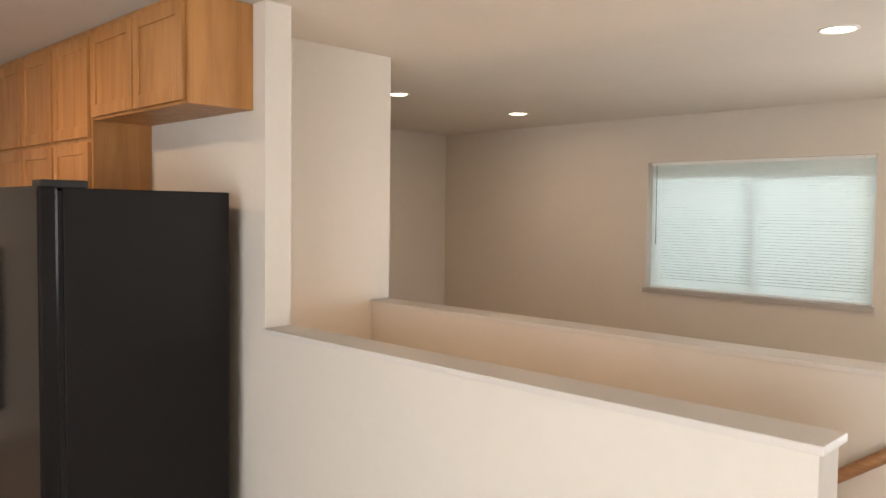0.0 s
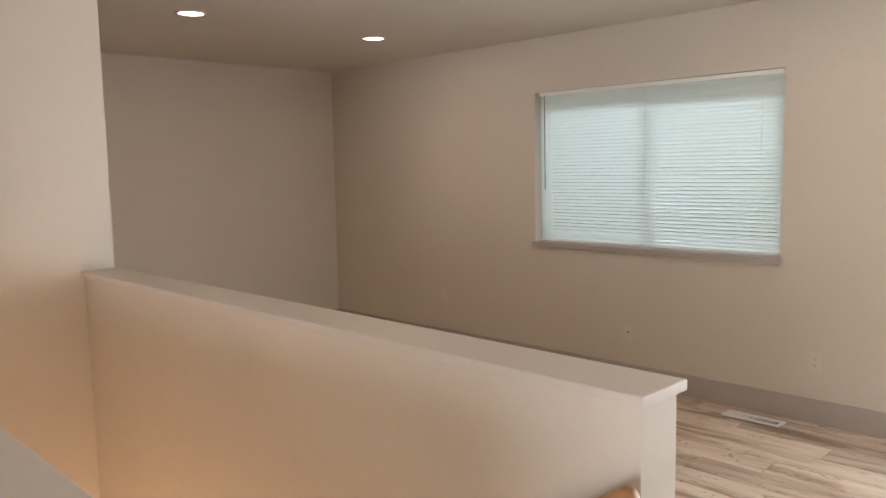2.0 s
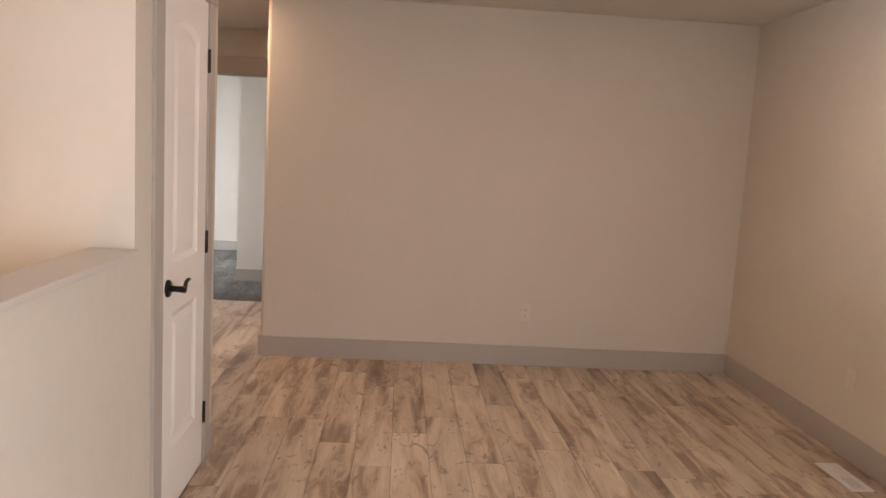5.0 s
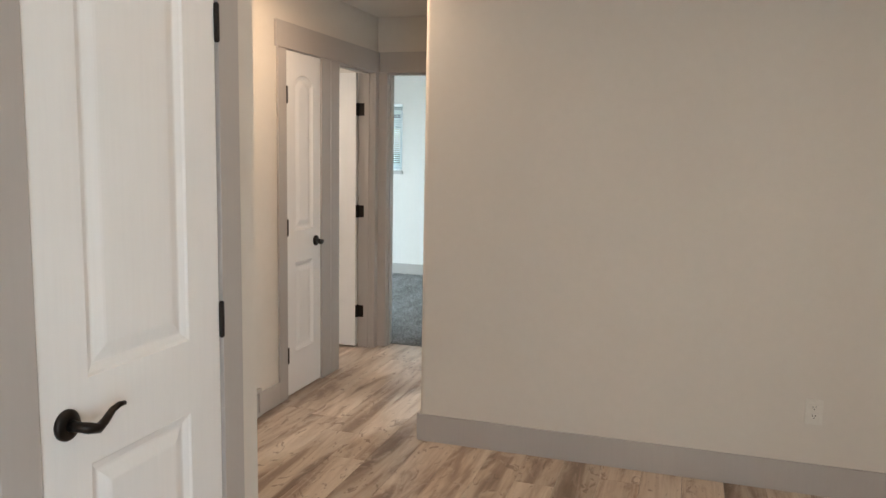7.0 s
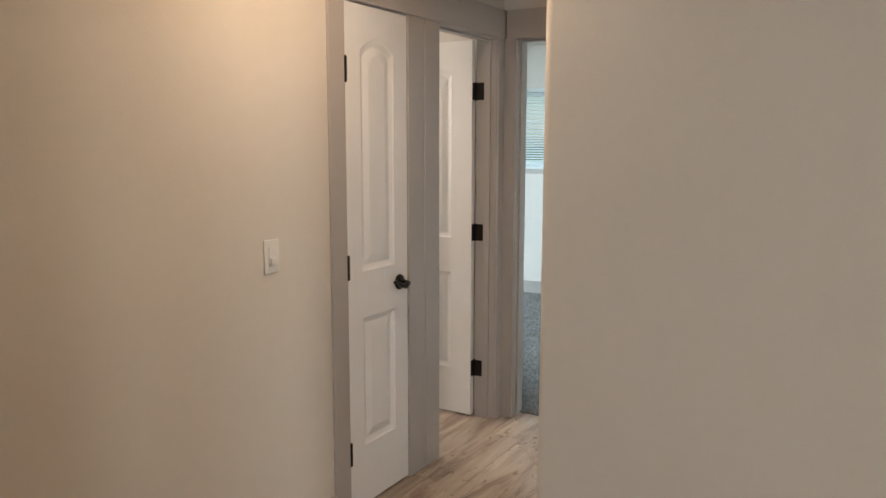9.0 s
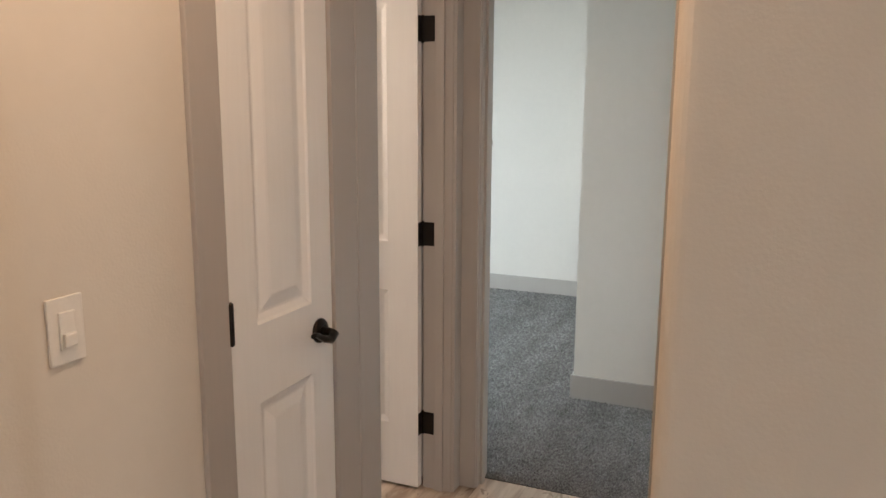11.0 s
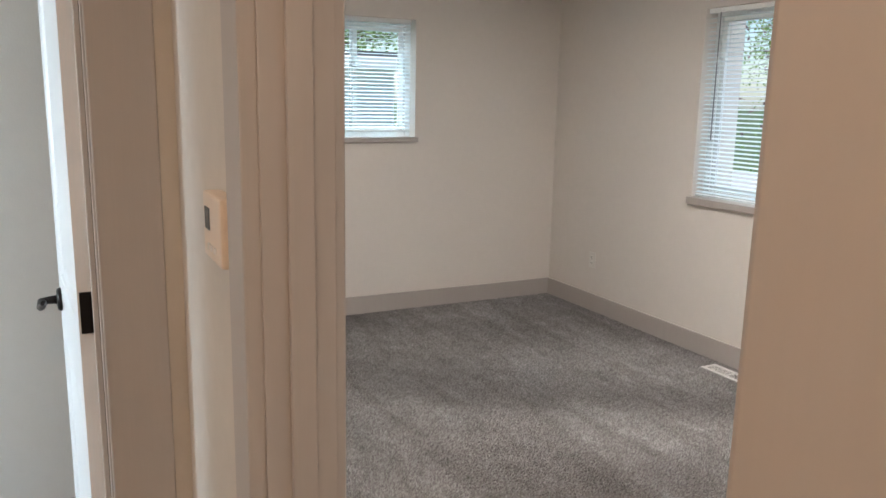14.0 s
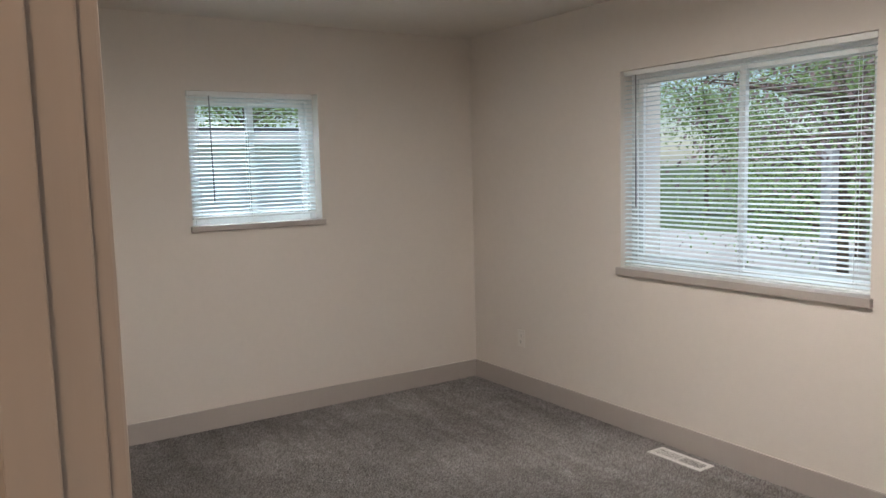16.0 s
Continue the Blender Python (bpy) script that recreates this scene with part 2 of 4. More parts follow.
BRASS = simple("brass_strike", (0.35, 0.25, 0.10), 0.35, 0.9)

# ---- builders ----


def box(bm, x0, y0, z0, x1, y1, z1, bevel=0.0):
    x0, x1, y0, y1, z0, z1 = min(x0, x1), max(x0, x1), min(y0, y1), max(y0, y1), min(z0, z1), max(z0, z1)
    made = bmesh.ops.create_cube(bm, size=1.0)["verts"]
    for v in made:
        v.co = Vector(((x0 + x1) / 2 + v.co.x * (x1 - x0), (y0 + y1) / 2 + v.co.y * (y1 - y0), (z0 + z1) / 2 + v.co.z * (z1 - z0)))
    if bevel:
        edges = list({e for v in made for e in v.link_edges})
        bmesh.ops.bevel(bm, geom=edges, offset=bevel, segments=2, affect="EDGES", profile=0.6)
    return bm


def cube(*a, bevel=0.0):
    return box(bmesh.new(), *a, bevel=bevel)


def tube(bm, pts, radii, n=10):
    """A closed round bar through the points."""
    pts = [Vector(p) for p in pts]
    rings = []
    up = Vector((0, 0, 1))
    for i, p in enumerate(pts):
        d = (pts[min(i + 1, len(pts) - 1)] - pts[max(i - 1, 0)]).normalized()
        a = d.cross(up if abs(d.z) < 0.95 else Vector((1, 0, 0))).normalized()
        b = d.cross(a).normalized()
        r = radii[i] if isinstance(radii, (list, tuple)) else radii
        rings.append([bm.verts.new(p + r * (math.cos(2 * math.pi * k / n) * a + math.sin(2 * math.pi * k / n) * b)) for k in range(n)])
    for u, v in zip(rings, rings[1:]):
        for k in range(n):
            bm.faces.new((u[k], u[(k + 1) % n], v[(k + 1) % n], v[k]))
    bm.faces.new(rings[0][::-1])
    bm.faces.new(rings[-1])
    return bm


def mesh_of(name, bm, material, smooth=False):
    bmesh.ops.recalc_face_normals(bm, faces=bm.faces)
    me = bpy.data.meshes.new(name)
    bm.to_mesh(me)
    bm.free()
    me.materials.append(material)
    if smooth:
        for p in me.polygons:
            p.use_smooth = True
    return me


def part(name, bm, material, parent, label="", smooth=False):
    """One mesh under a thing, or under a part of it; its vertices are in the world's metres."""
    ob = new(name, mesh_of(name, bm, material, smooth))
    ob.parent = parent
    if parent.type == "EMPTY":
        ob.matrix_parent_inverse = Matrix.Translation(-parent.location)
    return tagged(ob, label) if label else ob


def piece(name, me, parent, at):
    """One of many alike pieces that share a mesh."""
    ob = new(name, me)
    ob.parent = parent
    if parent.type == "EMPTY":
        ob.matrix_parent_inverse = Matrix.Translation(-parent.location)
    ob.location = at
    return ob


def thing(name, at, label, category, group="", kind=""):
    ob = new(name)
    ob.location = at
    ob.empty_display_size = 0.1
    return tagged(ob, label, category, group, kind)


def built(name, bm, material, label="", category="", kind="structure", smooth=False):
    return tagged(new(name, mesh_of(name, bm, material, smooth)), label, category, "", kind)


class Side:
    """A wall's own frame: u along the wall, w out of the room through the wall, z up."""

    def __init__(self, axis, at, out):
        self.axis, self.at, self.out = axis, at, out

    def p(self, u, w, z):
        return (u, self.at + self.out * w, z) if self.axis == "y" else (self.at + self.out * w, u, z)

    def box(self, bm, u0, w0, z0, u1, w1, z1, bevel=0.0):
        return box(bm, *self.p(u0, w0, z0), *self.p(u1, w1, z1), bevel=bevel)

    def cube(self, *a, bevel=0.0):
        return self.box(bmesh.new(), *a, bevel=bevel)


H = 2.44


def wall(name, side, u0, u1, thick, holes=(), material=WALL, z0=0.0, z1=H + 0.01):
    """A wall with openings (u0, u1, z0, z1) that go right through it, as one closed shell."""
    us = sorted({u0, u1, *(v for h in holes for v in h[:2])})
    zs = sorted({z0, z1, *(min(max(v, z0), z1) for h in holes for v in h[2:])})

    def solid(i, k):
        if not (0 <= i < len(us) - 1 and 0 <= k < len(zs) - 1):
            return False
        cu, cz = (us[i] + us[i + 1]) / 2, (zs[k] + zs[k + 1]) / 2
        return not any(h[0] < cu < h[1] and h[2] < cz < h[3] for h in holes)

    bm = bmesh.new()
    made = {}

    def vert(i, k, w):
        if (i, k, w) not in made:
            made[i, k, w] = bm.verts.new(side.p(us[i], w * thick, zs[k]))
        return made[i, k, w]

    for i in range(len(us) - 1):
        for k in range(len(zs) - 1):
            if not solid(i, k):
                continue
            for w in (0, 1):
                bm.faces.new([vert(i + p, k + q, w) for p, q in ((0, 0), (1, 0), (1, 1), (0, 1))])
            for (di, dk), (p, q) in (((-1, 0), ((0, 0), (0, 1))), ((1, 0), ((1, 0), (1, 1))), ((0, -1), ((0, 0), (1, 0))), ((0, 1), ((0, 1), (1, 1)))):
                if not solid(i + di, k + dk):
                    bm.faces.new([vert(i + p[0], k + p[1], 0), vert(i + q[0], k + q[1], 0), vert(i + q[0], k + q[1], 1), vert(i + p[0], k + p[1], 1)])
    return built(name, bm, material, "painted drywall wall", "wall")


# ---- the plan ----
LR_N, BED_N, WEST = 7.295, 7.196, -10.42       # inner faces of the outer walls
EAST, SOUTH = EASTX, -1.6
BACK = -5.412                                   # living room's back wall
HALL_S, HALL_N, HALL_W = 3.02, 3.980, -7.12
HN_T = 0.092                                    # thickness of the wall between hall and bedroom
DOORWALL = 4.055                                # north face of the wall over the stairs
north, bed_north = Side("y", LR_N, 1), Side("y", BED_N, 1)
west, east = Side("x", WEST, -1), Side("x", EAST, 1)
back, hall_s, hall_n, hall_w = Side("x", BACK, -1), Side("y", HALL_S, -1), Side("y", HALL_N, 1), Side("x", HALL_W, -1)
doorwall, kitchen = Side("y", DOORWALL, -1), Side("y", 2.945, 1)

WIN_LR = (-2.925, -1.105, 0.943, 2.045)
WIN_BED = (-8.968, -7.558, 0.943, 2.042)
WIN_SIDE = (5.196, 6.015, 1.228, 2.02)
WIN_FAR = (1.13, 1.96, 1.24, 2.035)
DH = 2.04
JB = 0.018

wall("wall_north", north, BACK - 0.12, EAST + 0.2, 0.2, [WIN_LR, (0.35, 2.25, 0.02, 2.1)])
wall("wall_bedroom_north", bed_north, WEST - 0.2, BACK - 0.12, 0.327, [WIN_BED], WALL_BED)
wall("wall_west", west, -0.2, BED_N, 0.2, [WIN_SIDE, WIN_FAR], WALL_BED)
wall("wall_east", east, SOUTH - 0.2, LR_N, 0.2)
wall("wall_south", Side("y", SOUTH, -1), -5.4, EAST, 0.2, [(-0.3, 2.1, 0.02, 2.1)])
wall("wall_kitchen_west", Side("x", -5.2, -1), SOUTH, 2.9, 0.115)
wall("wall_back", back, HALL_N + HN_T, LR_N, 0.115)
corner_wall = wall("wall_hall_north", hall_n, HALL_W + 0.0, BACK, HN_T, [(-6.430 - JB, -5.689 + JB, 0, DH + JB)])
bm = bmesh.new()
bm.from_mesh(corner_wall.data)
bmesh.ops.bevel(bm, geom=[e for e in bm.edges if all(abs(v.co.x - BACK) < 1e-4 and abs(v.co.y - HALL_N) < 1e-4 for v in e.verts)], offset=0.028, segments=6, affect="EDGES", profile=0.5)
bm.to_mesh(corner_wall.data)
bm.free()
wall("wall_hall_end", hall_w, 2.905, HALL_N + HN_T, 0.115, [(3.103 - JB, 3.82 + JB, 0, DH + JB)])
wall("wall_hall_south", hall_s, HALL_W, -3.62, 0.115, [(-6.182 - JB, -5.752 + JB, 0, DH + JB), (-7.04 - JB, -6.445 + JB, 0, DH + JB)])
wall("wall_landing_west", Side("x", -3.735, 1), HALL_S, DOORWALL - 0.125, 0.115)
wall("wall_over_stairs", doorwall, -3.735, -2.67, 0.125, [(-3.545 - JB, -2.935 + JB, 0, DH + JB)])
wall("wall_stair_end", Side("x", -2.67, -1), 3.07, DOORWALL - 0.125, 0.115, z0=-2.7)
wall("wall_kitchen", kitchen, -5.2, -2.181, 0.125)
wall("wall_bedroom_divide", Side("y", HALL_N, 1), WEST, HALL_W, HN_T, [], WALL_BED)
bm = bmesh.new()
box(bm, WEST, 3.221, 0, -8.232, HALL_N, H + 0.01)
built("wall_closet_block", bm, WALL_BED, "painted drywall closet wall", "wall")
wall("wall_bedroom_south", Side("y", 0.2, -1), WEST, -7.235, 0.2, [(-8.7, -7.33, 0.9, 2.1)], WALL_BED)
wall("wall_bedroom_east", Side("x", -7.235, 1), 0.2, 2.905, 0.115, [], WALL_BED)
wall("wall_bath_south", Side("y", 1.0, -1), -7.12, -5.2, 0.115)
wall("wall_linen_back", Side("y", 2.45, -1), -6.32, -5.2, 0.1)
wall("wall_bath_east", Side("x", -6.32, 1), 1.0, 2.905, 0.09)

bm = bmesh.new()
box(bm, WEST - 0.2, SOUTH - 0.2, H, EAST + 0.2, LR_N + 0.2, H + 0.12)
built("ceiling", bm, CEIL, "painted drywall ceiling", "ceiling")
# unseen roof slab, overhanging to block the sun from the openings
bm = bmesh.new()
box(bm, WEST - 0.75, SOUTH - 0.75, H + 0.14, EAST + 0.75, LR_N + 0.8, H + 0.30)
built("roof", bm, simple("roof_felt", (0.09, 0.085, 0.08), 0.9, 0, 30.0), "unseen dark felt roof, eaves added to keep the sun out", "roof")

# half walls round the stairs, going down past the floor
bm = bmesh.new()
box(bm, -2.181, 2.945, -2.7, -0.012, 3.07, 1.083)
box(bm, -2.82, 2.945, -2.7, -2.181, 3.07, -0.005)
built("wall_half_south", bm, WALL, "low painted stair wall", "half wall")
bm = bmesh.new()
box(bm, -2.6695, 3.93, -2.7, -0.012, DOORWALL, 1.083)
built("wall_half_north", bm, WALL, "low painted stair wall", "half wall")
for y0, y1, x0 in ((2.928, 3.087, -2.180), (3.913, 4.072, -2.669)):
    bm = bmesh.new()
    box(bm, x0, y0, 1.0835, 0.002, y1, 1.106, bevel=0.004)
    built("trim_cap", bm, CAP, "painted wooden cap on the half wall", "trim")
bm = bmesh.new()
box(bm, -2.7, 2.945, -2.82, 0.4, DOORWALL, -2.7)
built("floor_lower", bm, CARPET, "lower landing floor", "floor")

# sub floors
bm = bmesh.new()
for a in ((BACK - 0.12, 4.055, EAST, LR_N), (-0.0, 2.945, EAST, 4.055), (HALL_W - 0.0, HALL_S - 0.12, -2.7, 4.055), (-5.2, SOUTH, EAST, 2.945), (HALL_W, 0.9, -5.2, 2.9)):
    box(bm, a[0], a[1], -0.2, a[2], a[3], -0.012)
built("floor_base", bm, SUB, "floor underlay", "floor")
bm = bmesh.new()
box(bm, WEST, HALL_N + 0.08, -0.2, BACK - 0.115, BED_N, 0.004)
built("floor_bedroom", bm, CARPET, "grey cut pile carpet with faint vacuum marks", "carpet")
bm = bmesh.new()
box(bm, WEST, 0.2, -0.2, HALL_W - 0.09, HALL_N, 0.004)
built("floor_far_bedroom", bm, CARPET, "grey cut pile carpet", "carpet")


# ---- trim ----
def baseboard(side, u0, u1, h=0.14, t=0.014):
    bm = side.cube(u0, -t, 0.0, u1, 0.0, h, bevel=0.003)
    built("baseboard", bm, TRIM, "taupe painted baseboard", "baseboard")


baseboard(north, BACK + 0.014, 0.33)
baseboard(back, HALL_N, LR_N)
baseboard(hall_n, -5.602, BACK - 0.0, 0.14)
baseboard(hall_n, HALL_W + 0.02, -6.527)
baseboard(hall_s, -5.655, -5.44, 0.128)
baseboard(hall_s, -4.85, -3.735, 0.128)
baseboard(doorwall, -3.735, -3.642)
baseboard(doorwall, -2.834, 0.0)
baseboard(bed_north, WEST, BACK - 0.12, 0.13)
baseboard(west, HALL_N + HN_T, BED_N - 0.014, 0.13)
baseboard(west, 0.2, 3.221, 0.13)
baseboard(Side("x", -8.23, -1), 3.221 - 0.014, HALL_N, 0.13)
baseboard(Side("y", 3.221, 1), WEST + 0.014, -8.23, 0.13)
baseboard(Side("y", HALL_N + HN_T, -1), -10.3, -6.535, 0.13)
baseboard(kitchen, -2.29, 0.0)
baseboard(Side("y", SOUTH, -1), -5.2, EAST)
baseboard(Side("x", -5.525, 1), 4.9, BED_N, 0.13)


def lining(name, side, u0, u1, thick, stop_at):
    """The boards that line a doorway, with the strip that the door shuts against."""
    bm = bmesh.new()
    e = 0.002
    side.box(bm, u0 - JB, -e, 0, u0, thick + e, DH, bevel=0.002)
    side.box(bm, u1, -e, 0, u1 + JB, thick + e, DH, bevel=0.002)
    side.box(bm, u0 - JB, -e, DH, u1 + JB, thick + e, DH + JB, bevel=0.002)
    a, b = stop_at
    side.box(bm, u0, a, 0, u0 + 0.011, b, DH, bevel=0.002)
    side.box(bm, u1 - 0.011, a, 0, u1, b, DH, bevel=0.002)
    side.box(bm, u0 + 0.011, a, DH - 0.011, u1 - 0.011, b, DH, bevel=0.002)
    return built(name, bm, TRIM, "taupe painted door lining", "door frame")


def casing(side, strips, head, w=0.0, out=-1, t=0.014):
    """Flat boards up both sides of a doorway and a taller board across the top; w is the wall face."""
    t = t * out
    for a, b in strips:
        built("trim_casing", side.cube(a, w, 0, b, w + t, DH + 0.004, bevel=0.003), TRIM, "taupe painted flat door casing", "trim")
    built("trim_head", side.cube(head[0], w, DH + 0.004, head[1], w + t * 1.3, DH + 0.15, bevel=0.003), TRIM, "taupe painted head casing", "trim")


lining("trim_lining", doorwall, -3.545, -2.935, 0.125, (0.035, 0.07))
casing(doorwall, ((-3.642, -3.549), (-2.931, -2.834)), (-3.66, -2.81))
lining("trim_lining", hall_s, -6.182, -5.752, 0.115, (0.035, 0.07))
lining("trim_lining", hall_s, -7.04, -6.445, 0.115, (0.03, 0.065))
casing(hall_s, ((-5.748, -5.656), (-6.313, -6.186), (-6.441, -6.318), (-7.117, -7.044)), (-7.118, -5.638))
lining("trim_lining", hall_w, 3.103, 3.82, 0.115, (0.03, 0.065))
casing(hall_w, ((3.026, 3.099), (3.824, 3.945)), (3.045, 3.962))
casing(hall_w, ((3.005, 3.099), (3.824, 3.92)), (2.99, 3.94), 0.115, 1)
lining("trim_lining", hall_n, -6.430, -5.689, HN_T, (0.030, 0.063))
casing(hall_n, ((-6.524, -6.434), (-5.685, -5.603)), (-6.545, -5.586), t=0.024)
casing(hall_n, ((-6.53, -6.438), (-5.681, -5.59)), (-6.545, -5.575), HN_T, 1, 0.017)


# ---- doors ----
def panel_face(bm, W, Ht, rects, y, sink):
    """One moulded face of a door at depth y: stiles and rails round sunk panels with raised fields."""
    def quad(x0, z0, x1, z1):
        bm.faces.new([bm.verts.new((a, y, b)) for a, b in ((x0, z0), (x1, z0), (x1, z1), (x0, z1))])

    px0, px1 = rects[0][0], rects[0][2]
    quad(0, 0, px0, Ht)
    quad(px1, 0, W, Ht)
    quad(px0, 0, px1, rects[0][1])
    quad(px0, rects[0][3], px1, rects[1][1])
    N = 10
    for k, (x0, z0, x1, z1) in enumerate(rects):
        rise = 0.045 if k == 1 else 0.0
        loop = [(x0, z0), (x1, z0)]
        for i in range(N + 1):
            s = i / N
            loop.append((x1 + (x0 - x1) * s, z1 - rise + rise * math.sin(math.pi * s) ** 0.8))
        if k == 1:
            arch = loop[2:]
            for (xa, za), (xb, zb) in zip(arch, arch[1:]):
                bm.faces.new([bm.verts.new((a, y, b)) for a, b in ((xa, za), (xa, Ht), (xb, Ht), (xb, zb))])
        cx, cz, hx, hz = (x0 + x1) / 2, (z0 + z1) / 2, (x1 - x0) / 2, (z1 - z0) / 2
        rings = []
        for inset, depth in ((0, 0), (0.006, 0.005), (0.022, 0.011), (0.028, 0.011), (0.055, 0.004), (0.062, 0.003)):
            rings.append([bm.verts.new((cx + (a - cx) * (1 - inset / hx), y + sink * depth, cz + (b - cz) * (1 - inset / hz))) for a, b in loop])
        for r, s in zip(rings, rings[1:]):
            for i in range(len(r)):
                j = (i + 1) % len(r)
                bm.faces.new((r[i], r[j], s[j], s[i]))
        bm.faces.new(rings[-1])


def door(name, W, m, label, group="", margin=0.125, latch=True, jamb_leaf=None, pin=-1, hinges=(0.25, 1.025, 1.80)):
    """A two-panel moulded door. Its own frame: x from hinge to latch, face at y 0 looking to -y, z up. m carries it into place."""
    Ht, T = 2.025, 0.035
    base = m @ Vector((0, 0, 0))
    top = thing(name, base, label, "door", group, "structure")
    rects = [(margin, 0.255, W - margin, 0.795), (margin, 0.985, W - margin, 1.90)]
    bm = bmesh.new()
    panel_face(bm, W, Ht, rects, 0.0, 1)
    panel_face(bm, W, Ht, rects, T, -1)
    for a, b in (((0, 0), (W, 0)), ((W, 0), (W, Ht)), ((W, Ht), (0, Ht)), ((0, Ht), (0, 0))):
        bm.faces.new([bm.verts.new((p[0], yy, p[1])) for p, yy in ((a, 0), (b, 0), (b, T), (a, T))])
    bmesh.ops.remove_doubles(bm, verts=bm.verts, dist=0.0004)
    bmesh.ops.translate(bm, verts=bm.verts, vec=(0, 0, 0.012))
    bm.transform(m)
    part("leaf", bm, DOORWHITE, top, "white moulded two-panel leaf with an arched upper panel")
    zc = 0.915
    for face, sgn in ((0.0, -1), (T, 1)):
        hb = bmesh.new()
        xk = W - 0.065
        pts = [(xk, face + sgn * d, zc) for d in (0.0, 0.006, 0.011, 0.013)]
        tube(hb, pts, [0.033, 0.033, 0.029, 0.015], 24)
        hb.transform(m)
        rose = part("door_handle", hb, BRONZE, top, "dark bronze lever handle", True)
        lb = bmesh.new()
        y1 = face + sgn * 0.05
        tube(lb, [(xk, face + sgn * 0.012, zc), (xk, face + sgn * 0.036, zc), (xk - 0.006, y1, zc - 0.002), (xk - 0.03, y1 + sgn * 0.004, zc - 0.010),
                  (xk - 0.055, y1, zc - 0.002), (xk - 0.08, y1 - sgn * 0.003, zc + 0.013), (xk - 0.098, y1, zc + 0.020), (xk - 0.112, y1 + sgn * 0.002, zc + 0.019)],
             [0.013, 0.011, 0.0125, 0.011, 0.009, 0.0075, 0.0065, 0.005], 12)
        lb.transform(m)
        part("lever", lb, BRONZE, rose, "", True)
    yk = -0.006 if pin < 0 else T + 0.006
    for z in hinges:
        kb = bmesh.new()
        tube(kb, [(-0.004, yk, z - 0.05), (-0.004, yk, z - 0.046), (-0.004, yk, z + 0.046), (-0.004, yk, z + 0.05)], [0.004, 0.0075, 0.0075, 0.004], 12)
        box(kb, -0.0028, 0.001 if pin < 0 else 0.004, z - 0.045, 0.0015, 0.03 if pin < 0 else T + 0.002, z + 0.045, bevel=0.001)
        if jamb_leaf:
            a0, b0, a1, b1 = jamb_leaf
            box(kb, a0, b0, z - 0.045, a1, b1, z + 0.045, bevel=0.0012)
        kb.transform(m)
        part("hinge", kb, BRONZE, top, "dark bronze butt hinge")
    return top


def frame_of(ox, oy, ax, ay):
    """A matrix with its origin at (ox, oy), local x along the plan vector ax and local y along ay."""
    return Matrix(((ax[0], ay[0], 0, ox), (ax[1], ay[1], 0, oy), (0, 0, 1, 0), (0, 0, 0, 1)))


door("door_1", 0.604, frame_of(-3.541, DOORWALL + 0.006, (1, 0), (0, -1)), "white closet door, shut, with a dark lever", "doors", 0.13)
door("door_2", 0.424, frame_of(-5.755, HALL_S + 0.006, (-1, 0), (0, -1)), "narrow white linen closet door, shut, dark lever", "doors", 0.098, hinges=(0.262, 1.026, 1.787))
door("door_3", 0.588, frame_of(-7.003, 2.897, (0, -1), (-1, 0)), "white bathroom door standing open into the room", "doors", 0.125, True, (-0.052, 0.034, 0.004, 0.0375), 1, (0.275, 1.03, 1.777))
door("door_4", 0.70, frame_of(-7.243, 3.783, (-0.9988, -0.049), (-0.049, 0.9988)), "white bedroom door standing open on the carpet", "doors", 0.13, True, (-0.050, 0.0335, 0.004, 0.0372), 1, (0.28, 1.035, 1.78))
door("door_5", 0.74, frame_of(-5.690, 4.092, (0, 1), (1, 0)), "white bedroom door standing open against the wall", "doors", 0.13)

# the strike plate in the bedroom's lining
plate = thing("strike_plate", (-6.430, 4.056, 0.928), "dark bronze strike plate set in the door lining", "strike plate")
part("plate", cube(-6.4325, 4.042, 0.899, -6.4275, 4.071, 0.957, bevel=0.0012), BRONZE, plate)
part("latch_hole", cube(-6.428, 4.049, 0.920, -6.4268, 4.063, 0.934), BRASS, plate, "worn brass latch hole")


# ---- windows and blinds ----
def window(name, side, hole, label, slider=True, deep=0.09):
    u0, u1, z0, z1 = hole
    top = thing(name, side.p((u0 + u1) / 2, 0, z0), label, "window", "", "structure")
    f, w0, w1 = 0.042, deep, deep + 0.065
    bm = bmesh.new()
    for a in ((u0, z0, u0 + f, z1), (u1 - f, z0, u1, z1), (u0 + f, z0, u1 - f, z0 + f), (u0 + f, z1 - f, u1 - f, z1)):
        side.box(bm, a[0], w0, a[1], a[2], w1, a[3], bevel=0.004)
    part("window_frame", bm, VINYL, top, "white vinyl frame")
    mid = (u0 + u1) / 2
    for k, (a, b, ww) in enumerate(((u0 + f, mid + 0.02, w0 + 0.012), (mid - 0.02, u1 - f, w0 + 0.034))):
        g = 0.034
        bm = bmesh.new()
        lo, hi = z0 + f, z1 - f
        for q in ((a, lo, a + g, hi), (b - g, lo, b, hi), (a + g, lo, b - g, lo + g), (a + g, hi - g, b - g, hi)):
            side.box(bm, q[0], ww, q[1], q[2], ww + 0.02, q[3], bevel=0.002)
        sash = part("sash", bm, VINYL, top)
        pane = part("pane", side.cube(a + g, ww + 0.008, lo + g, b - g, ww + 0.012, hi - g), GLASS, sash, "clear glass pane")
        pane.visible_shadow = False
    return top


